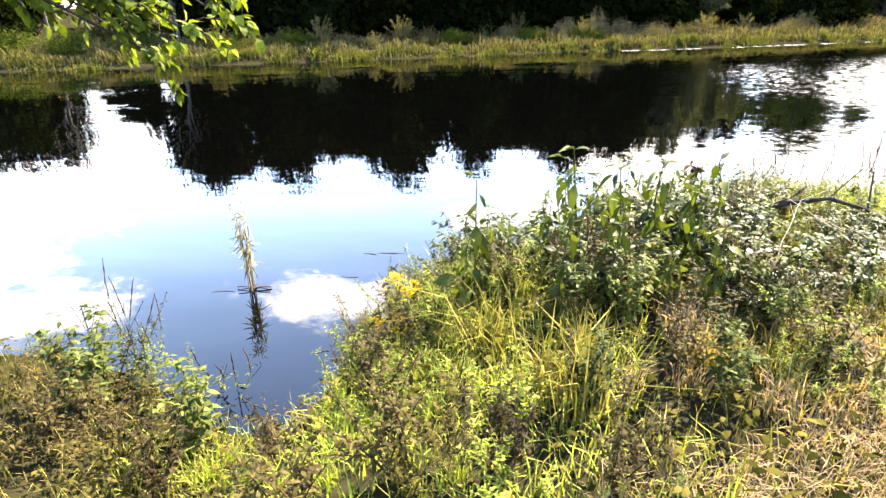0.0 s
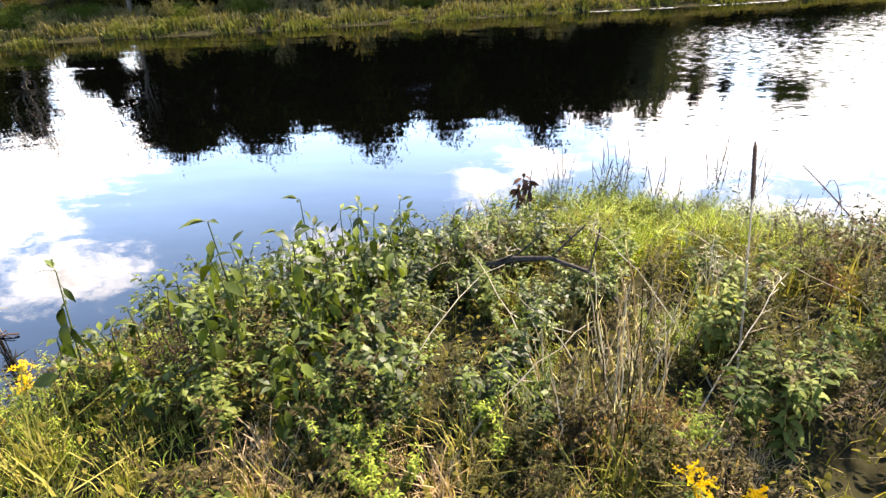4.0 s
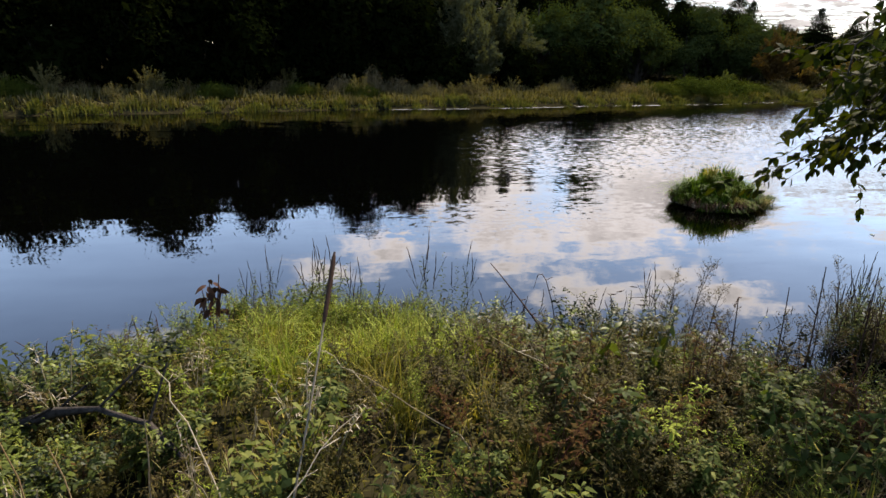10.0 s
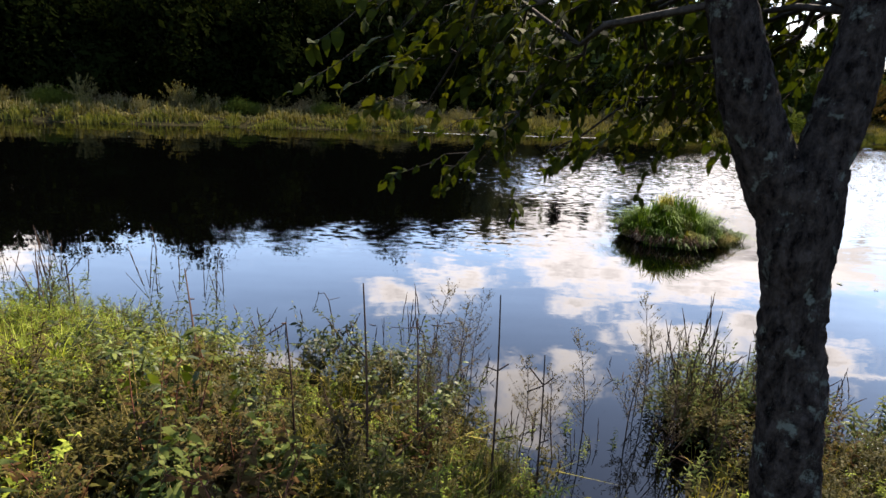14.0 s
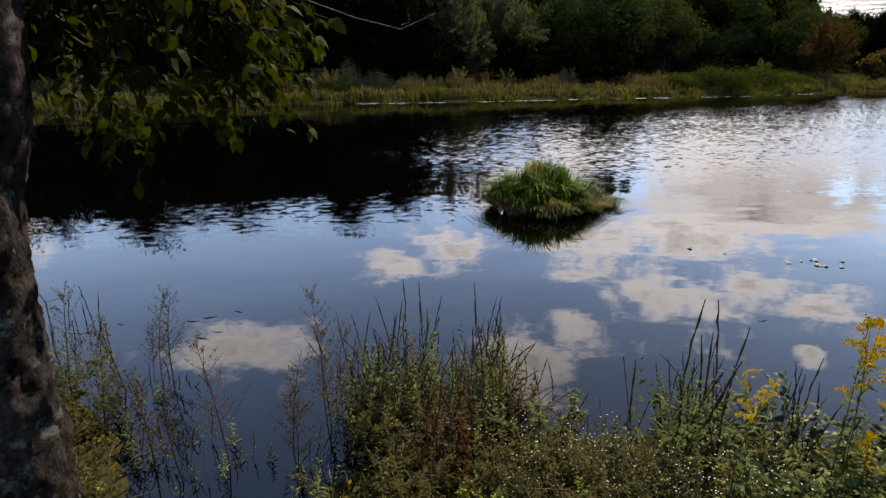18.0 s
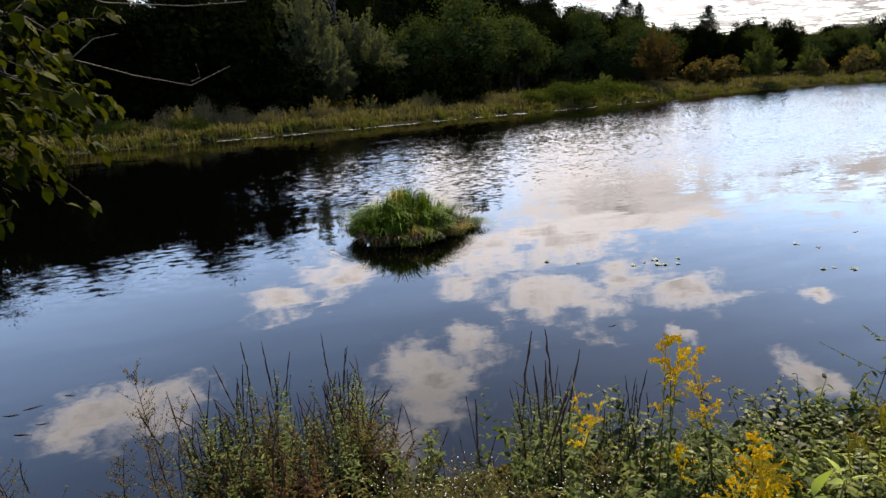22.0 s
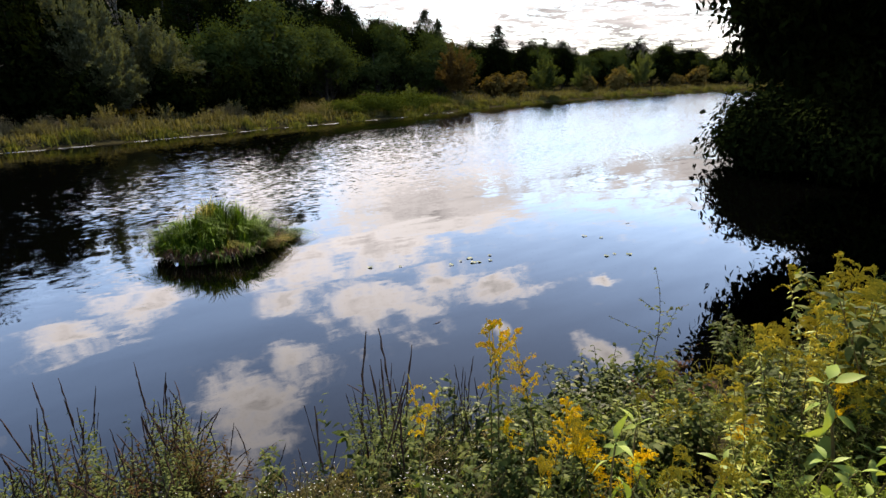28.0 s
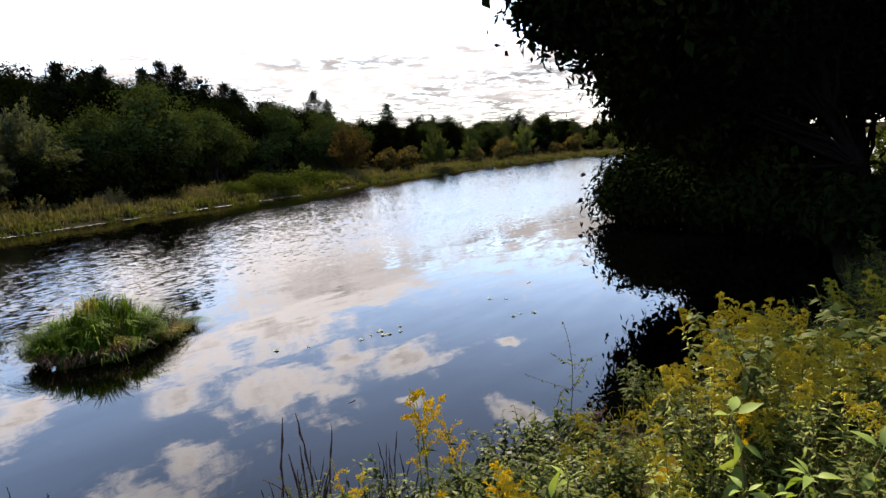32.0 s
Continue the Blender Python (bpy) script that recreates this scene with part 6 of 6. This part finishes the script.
def straw_sheaf(x, y, count, tall, seed):
    """Dead upright stalks, bleached and frayed."""
    rng = np.random.default_rng(seed)
    root = thing("straw_sheaf", "standing sheaf of bleached dead stalks among the weeds", "plant")
    z = float(ground_z(x, y))
    f = Geo()
    for k in range(count):
        g = Geo()
        foot = np.array([x + rng.normal(0, 0.10), y + rng.normal(0, 0.10), z - 0.02])
        line = bow(foot, foot + (rng.normal(0, 0.10), rng.normal(0, 0.08), tall * rng.uniform(0.55, 1.05)), rng.normal(0, 0.02, 3), 8, rng, 0.006)
        tube(g, line, np.linspace(0.0045, 0.0018, 8), 4)
        n = 6
        at = line[3] + (line[7] - line[3]) * rng.uniform(0, 1, (n, 1))
        leaves(f, at, rng.normal(0, 0.25, (n, 3)) + (0, 0, 0.8 if k % 2 else -0.8), (0, 1, 0.3), rng.uniform(0.04, 0.09, n), 0.0022)
        part("stalk", g.mesh("stalk", (STRAW, DRY_GRASS, STRAW, LEAF_UMBER)[k % 4]), root)
    tagged(part("chaff", f.mesh("chaff", STRAW, False), root, "frayed pale dead blades"), kind="stuff")


straw_sheaf(2.98, 1.78, 22, 0.88, 51)
straw_sheaf(3.42, 2.45, 9, 0.62, 56)
straw_sheaf(2.62, 1.72, 8, 0.6, 57)
straw_sheaf(3.2, 2.1, 8, 0.75, 58)
straw_sheaf(2.72, 2.15, 7, 0.45, 52)
straw_sheaf(3.95, 2.6, 6, 0.4, 53)
straw_sheaf(2.25, 2.0, 5, 0.4, 54)
lean_rng = np.random.default_rng(55)
for foot, tip in (((2.74, 1.9), (2.32, 2.9)), ((2.95, 2.0), (2.5, 2.7)), ((3.5, 2.2), (3.05, 3.0)), ((4.15, 2.9), (3.75, 3.7)), ((4.6, 2.3), (3.9, 3.0)), ((1.9, 1.9), (2.4, 2.6)), ((1.6, 2.5), (2.2, 3.2)), ((5.3, 2.3), (4.8, 3.1)), ((2.2, 1.6), (2.9, 2.2)), ((3.3, 1.9), (3.9, 2.5))):
    a, b = (*foot, float(ground_z(*foot))), (*tip, float(ground_z(*tip)) + lean_rng.uniform(0.3, 0.5))
    single_stalk("bent_stalk", "long pale dead stalk leaning across the weeds", bow(a, b, (0, 0, 0.10), 9, lean_rng, 0.008), 0.0042, STRAW, 6, int(lean_rng.integers(1, 99)))
mullein(3.56, 2.08, (3.85, 3.01, 1.71))
single_stalk("leaning_stalk", "dead brown stalk leaning towards the water", bow((5.62, 3.95, 0.30), (5.22, 4.92, 0.90), (0, 0, 0.03), 9), 0.010, STEM_BROWN, 9, 1)
for x, y, top in ((6.52, 2.97, 1.51), (7.06, 3.10, 1.43), (6.75, 3.4, 1.2), (7.3, 3.2, 1.12), (6.2, 3.2, 1.25)):
    single_stalk("upright_stalk", "tall thin dead stalk standing at the inlet", bow((x + 0.03, y, float(ground_z(x, y)) - 0.02), (x, y, top), (0.01, 0, 0), 8), 0.007, STEM_BROWN, 4, int(x * 10))
single_stalk("curled_stalk", "thin dry stalk with a curled tip", [(6.2, 5.6, -0.1), (6.17, 5.7, 0.15), (6.12, 5.78, 0.36), (6.08, 5.8, 0.42), (6.03, 5.8, 0.41), (6.02, 5.8, 0.36)], 0.006, STEM_BROWN, 3, 2)
single_stalk("curled_stalk", "thin dry stalk bent over at its tip", [(7.0, 5.0, -0.1), (6.93, 5.0, 0.25), (6.9, 5.0, 0.42), (6.84, 5.0, 0.46), (6.78, 5.0, 0.45)], 0.006, STEM_BROWN, 3, 3)


def arched_branch():
    root = thing("fallen_branch", "dark broken branch rising out of the weeds", "branch")
    rng = np.random.default_rng(402)
    g = Geo()
    way = np.array([(1.82, 3.12, 0.25), (2.03, 3.16, 0.48), (2.20, 3.17, 0.68), (2.36, 3.19, 0.85), (2.58, 3.10, 0.97), (2.80, 2.98, 1.04), (3.02, 2.90, 0.99), (3.18, 2.80, 0.84)])
    tube(g, way, np.interp(np.arange(8), [0, 3, 5, 7], [0.036, 0.032, 0.016, 0.007]), 8)
    g.v[-1] += rng.normal(0, 0.003, g.v[-1].shape)
    for k in range(7):
        s = way[rng.integers(1, 7)]
        tube(g, bow(s, s + rng.normal(0, 0.10, 3) + (0, 0, 0.08), (0, 0, 0), 4), 0.006, 4)
    part("limb", g.mesh("limb", DARK_BARK), root)


arched_branch()


def withered_plant(x, y):
    rng = np.random.default_rng(403)
    root = thing("withered_plant", "withered dark brown plant with hanging dead leaves", "plant")
    z = max(float(ground_z(x, y)), -0.05)
    g = Geo()
    for dx in (-0.05, 0.0, 0.06):
        tube(g, bow((x, y, z - 0.03), (x + dx * 1.4, y, z + 0.60 + dx), (0, 0, 0), 6), np.linspace(0.008, 0.004, 6), 5)
    part("stem", g.mesh("stem", STEM_BROWN), root)
    for k in range(34):
        lf = Geo()
        s = np.array([x + rng.uniform(-0.08, 0.10), y + rng.uniform(-0.05, 0.05), z + rng.uniform(0.18, 0.62)])
        a = rng.uniform(0, 6.28)
        broad_leaf(lf, s, (math.cos(a), math.sin(a), rng.uniform(-1.3, -0.1)), unit(rng.normal(0, 0.6, 3) + (0, 0, 1)), rng.uniform(0.08, 0.13), rng.uniform(0.035, 0.06), 0.4)
        part("leaf", lf.mesh("leaf", LEAF_BROWN), root)


withered_plant(2.86, 5.56)


def reed_bunch(x, y):
    """Dead reeds standing in the shallows, tied together by their own leaves."""
    rng = np.random.default_rng(404)
    root = thing("reed_bunch", "bunch of dead straw-coloured reeds standing in the water", "plant")
    root.matrix_basis = pose(x, y, 0)
    for k in range(7):
        g = Geo()
        tall = rng.uniform(0.5, 0.76)
        line = bow((rng.normal(0, 0.02), rng.normal(0, 0.02), -0.15), (-0.06 + rng.normal(0, 0.03), 0.05, tall), (0.01, 0, 0), 7)
        tube(g, line, np.linspace(0.006, 0.003, 7), 5)
        n = 16
        at = line[3] + (line[6] - line[3]) * rng.uniform(0, 1, (n, 1))
        leaves(g, at, rng.normal(0, 0.5, (n, 3)) + (0, 0, -0.6), (0, 1, 0.4), rng.uniform(0.07, 0.16, n), 0.010)
        part("reed", g.mesh("reed", STRAW if k < 5 else STEM_GREEN), root)
    g = Geo()
    n = 60
    at = np.array([-0.06, 0.05, 0.62]) + rng.normal(0, 1, (n, 3)) * (0.025, 0.025, 0.08)
    leaves(g, at, rng.normal(0, 0.6, (n, 3)) + (0, 0, -0.3), (0, 1, 0), 0.05, 0.009)
    tagged(part("plume", g.mesh("plume", STRAW, False), root, "frayed buff plume"), kind="stuff")
    g = Geo()
    for a in rng.uniform(0, 6.28, 7):
        tube(g, bow((0, 0, 0.01), (math.cos(a) * 0.16, math.sin(a) * 0.08, 0.012), (0, 0, 0.01), 5), 0.005, 4)
    part("litter", g.mesh("litter", STEM_BROWN), root, "dark stem litter at the waterline")


reed_bunch(-1.5, 3.65)


def floating_twig(x, y, seed, long=0.2):
    rng = np.random.default_rng(seed)
    g = Geo()
    tube(g, bow((-long / 2, 0, 0.001), (long / 2, 0, 0.004), rng.normal(0, 0.012, 3) * (1, 1, 0.1), 7), np.array([1.5, 2.5, 3, 3.5, 3, 2, 1]) * 0.001, 6)
    ob = tagged(new("floating_twig", g.mesh("floating_twig", STEM_BROWN)), "small dark twig floating on the water", "twig")
    ob.matrix_basis = pose(x, y, 0, 0, 0, rng.uniform(-30, 30))


for n_, (x, y, long) in enumerate(((-0.38, 4.45, 0.28), (7.24, 6.17, 0.13), (7.47, 6.27, 0.09), (6.5, 6.1, 0.08), (17.1, 7.05, 0.12), (-1.75, 3.6, 0.2), (12.2, 5.7, 0.1), (7.11, 6.11, 0.12), (7.38, 5.88, 0.1), (7.29, 5.76, 0.14), (-0.69, 3.91, 0.16), (-0.66, 2.66, 0.1), (-0.59, 4.43, 0.14))):
    floating_twig(x, y, 410 + n_, long)


def lily_pad(x, y, r, seed):
    rng = np.random.default_rng(seed)
    g = Geo()
    a = np.linspace(0.25, 2 * np.pi - 0.25, 14)
    rim = np.stack([r * np.cos(a) * rng.uniform(0.92, 1.06, 14), r * np.sin(a), 0.008 + 0.006 * np.sin(3 * a)], 1)
    g.add(np.r_[[(0, 0, 0.005)], rim], [(0, q, q + 1) for q in range(1, 14)])
    ob = tagged(new("lily_pad", g.mesh("lily_pad", PAD)), "pale green lily pad floating on the water", "lily pad", "lily pads on the river")
    ob.matrix_basis = pose(x, y, 0.002, 0, 0, rng.uniform(0, 360))


pads = np.random.default_rng(5)
for cx, cy, count in ((13.96, 7.12, 5), (13.57, 7.18, 2), (15.5, 6.1, 3), (16.1, 6.85, 2), (12.9, 7.7, 2)):
    for _ in range(count):
        lily_pad(cx + pads.normal(0, 0.16), cy + pads.normal(0, 0.10), pads.uniform(0.02, 0.045), int(pads.integers(1, 999)))

sprig = weed(420, "tall_sprig", "slender weed with sparse leaves above the water", 1.1, 1, 18, 0.055, 0.45, LEAF, STEM_BROWN, wide=0.05, side=9)
put(sprig, 12.35, 3.45, 20, 1.0, 1.0, 0.02, True)
for n_, (x, y, tall) in enumerate(((12.6, 3.45, 0.30), (12.8, 3.4, 0.26), (12.45, 3.5, 0.24))):
    put(weed(430 + n_, "reddish_weed", "dark red-brown withered weed by the water", tall, 7, 20, 0.06, 0.5, LEAF_BROWN if n_ else LEAF_RED, STEM_RED, 0.4, 3), x, y, 0, 1.0, 1.0, 0.02, True)
for n_, (x, y, tall, leaf) in enumerate(((11.62, 1.92, 0.36, 0.15), (11.95, 1.75, 0.34, 0.15), (11.25, 1.95, 0.30, 0.13), (10.62, 2.2, 0.74, 0.13), (10.75, 2.3, 0.6, 0.14))):
    put(broad_plant(440 + n_, tall, 9, leaf, LEAF_FRESH, STEM_GREEN, "young weed with broad fresh green leaves"), x, y, 40 * n_, 1.0, 1.0, 0.02, True)


# ground cover between the plants
def ground_cover():
    rng = np.random.default_rng(77)
    for name, mat, label, n, box, tall, keep in (
            ("bank_grass", GRASS, "mixed green grass covering the river bank", 64000, (-6, 17, -6, 6), (0.08, 0.26), lambda x, y: rng.uniform(0, 1, len(x)) < 0.9),
            ("lime_grass", GRASS_LIME, "bright yellow-green grass by the small inlet", 9000, (-2.2, 1.5, -1.2, 2.3), (0.06, 0.2), lambda x, y: np.hypot((x + 0.2) / 1.5, (y - 0.9) / 1.4) < 1 + 0.2 * ripple(x, y, 2)),
            ("straw_litter", DRY_GRASS, "matted dry straw on the bare bank", 70000, (0.8, 7.4, -1.2, 2.6), (0.03, 0.15), lambda x, y: (np.abs(y - path_y(x) - 0.9 + 0.2 * ripple(x, y, 1.6)) < 0.75) & ((x < 3.6) | (ripple(x, y, 1.1) > 0.1)))):
        g = Geo()
        x, y = rng.uniform(box[0], box[1], n), rng.uniform(box[2], box[3], n)
        ok = (y < near_shore(x) + 0.05) & keep(x, y)
        x, y = x[ok], y[ok]
        lean = rng.normal(0, 0.9 if mat is DRY_GRASS else 0.45, (len(x), 2))
        blades(g, np.stack([x, y, ground_z(x, y) - 0.01], 1), lean, rng.uniform(*tall, len(x)), rng.uniform(0.002, 0.004 if mat is DRY_GRASS else 0.008, len(x)), 0.4)
        sheet(name, g.mesh(name, mat, False), label, "grass", "stuff")
    # low leaves whose dark colour deepens the shade between the plants
    g = Geo()
    n = 52000
    x, y = rng.uniform(-6, 17, n), rng.uniform(0, 6, n)
    ok = (y < near_shore(x) + 0.03) & (y > path_y(x) + 0.7) & (ripple(x, y, 1.3) > -0.55)
    x, y = x[ok], y[ok]
    n = len(x)
    size = rng.uniform(0.025, 0.06, n)
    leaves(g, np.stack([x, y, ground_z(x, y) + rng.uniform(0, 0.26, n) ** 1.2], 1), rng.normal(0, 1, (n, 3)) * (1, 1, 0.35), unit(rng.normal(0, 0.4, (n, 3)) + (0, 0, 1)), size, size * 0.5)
    sheet("undergrowth", g.mesh("undergrowth", UNDER_LEAF_SHADE, False), "low leafy undergrowth between the taller weeds, darkened for shade", "plants", "stuff")


ground_cover()
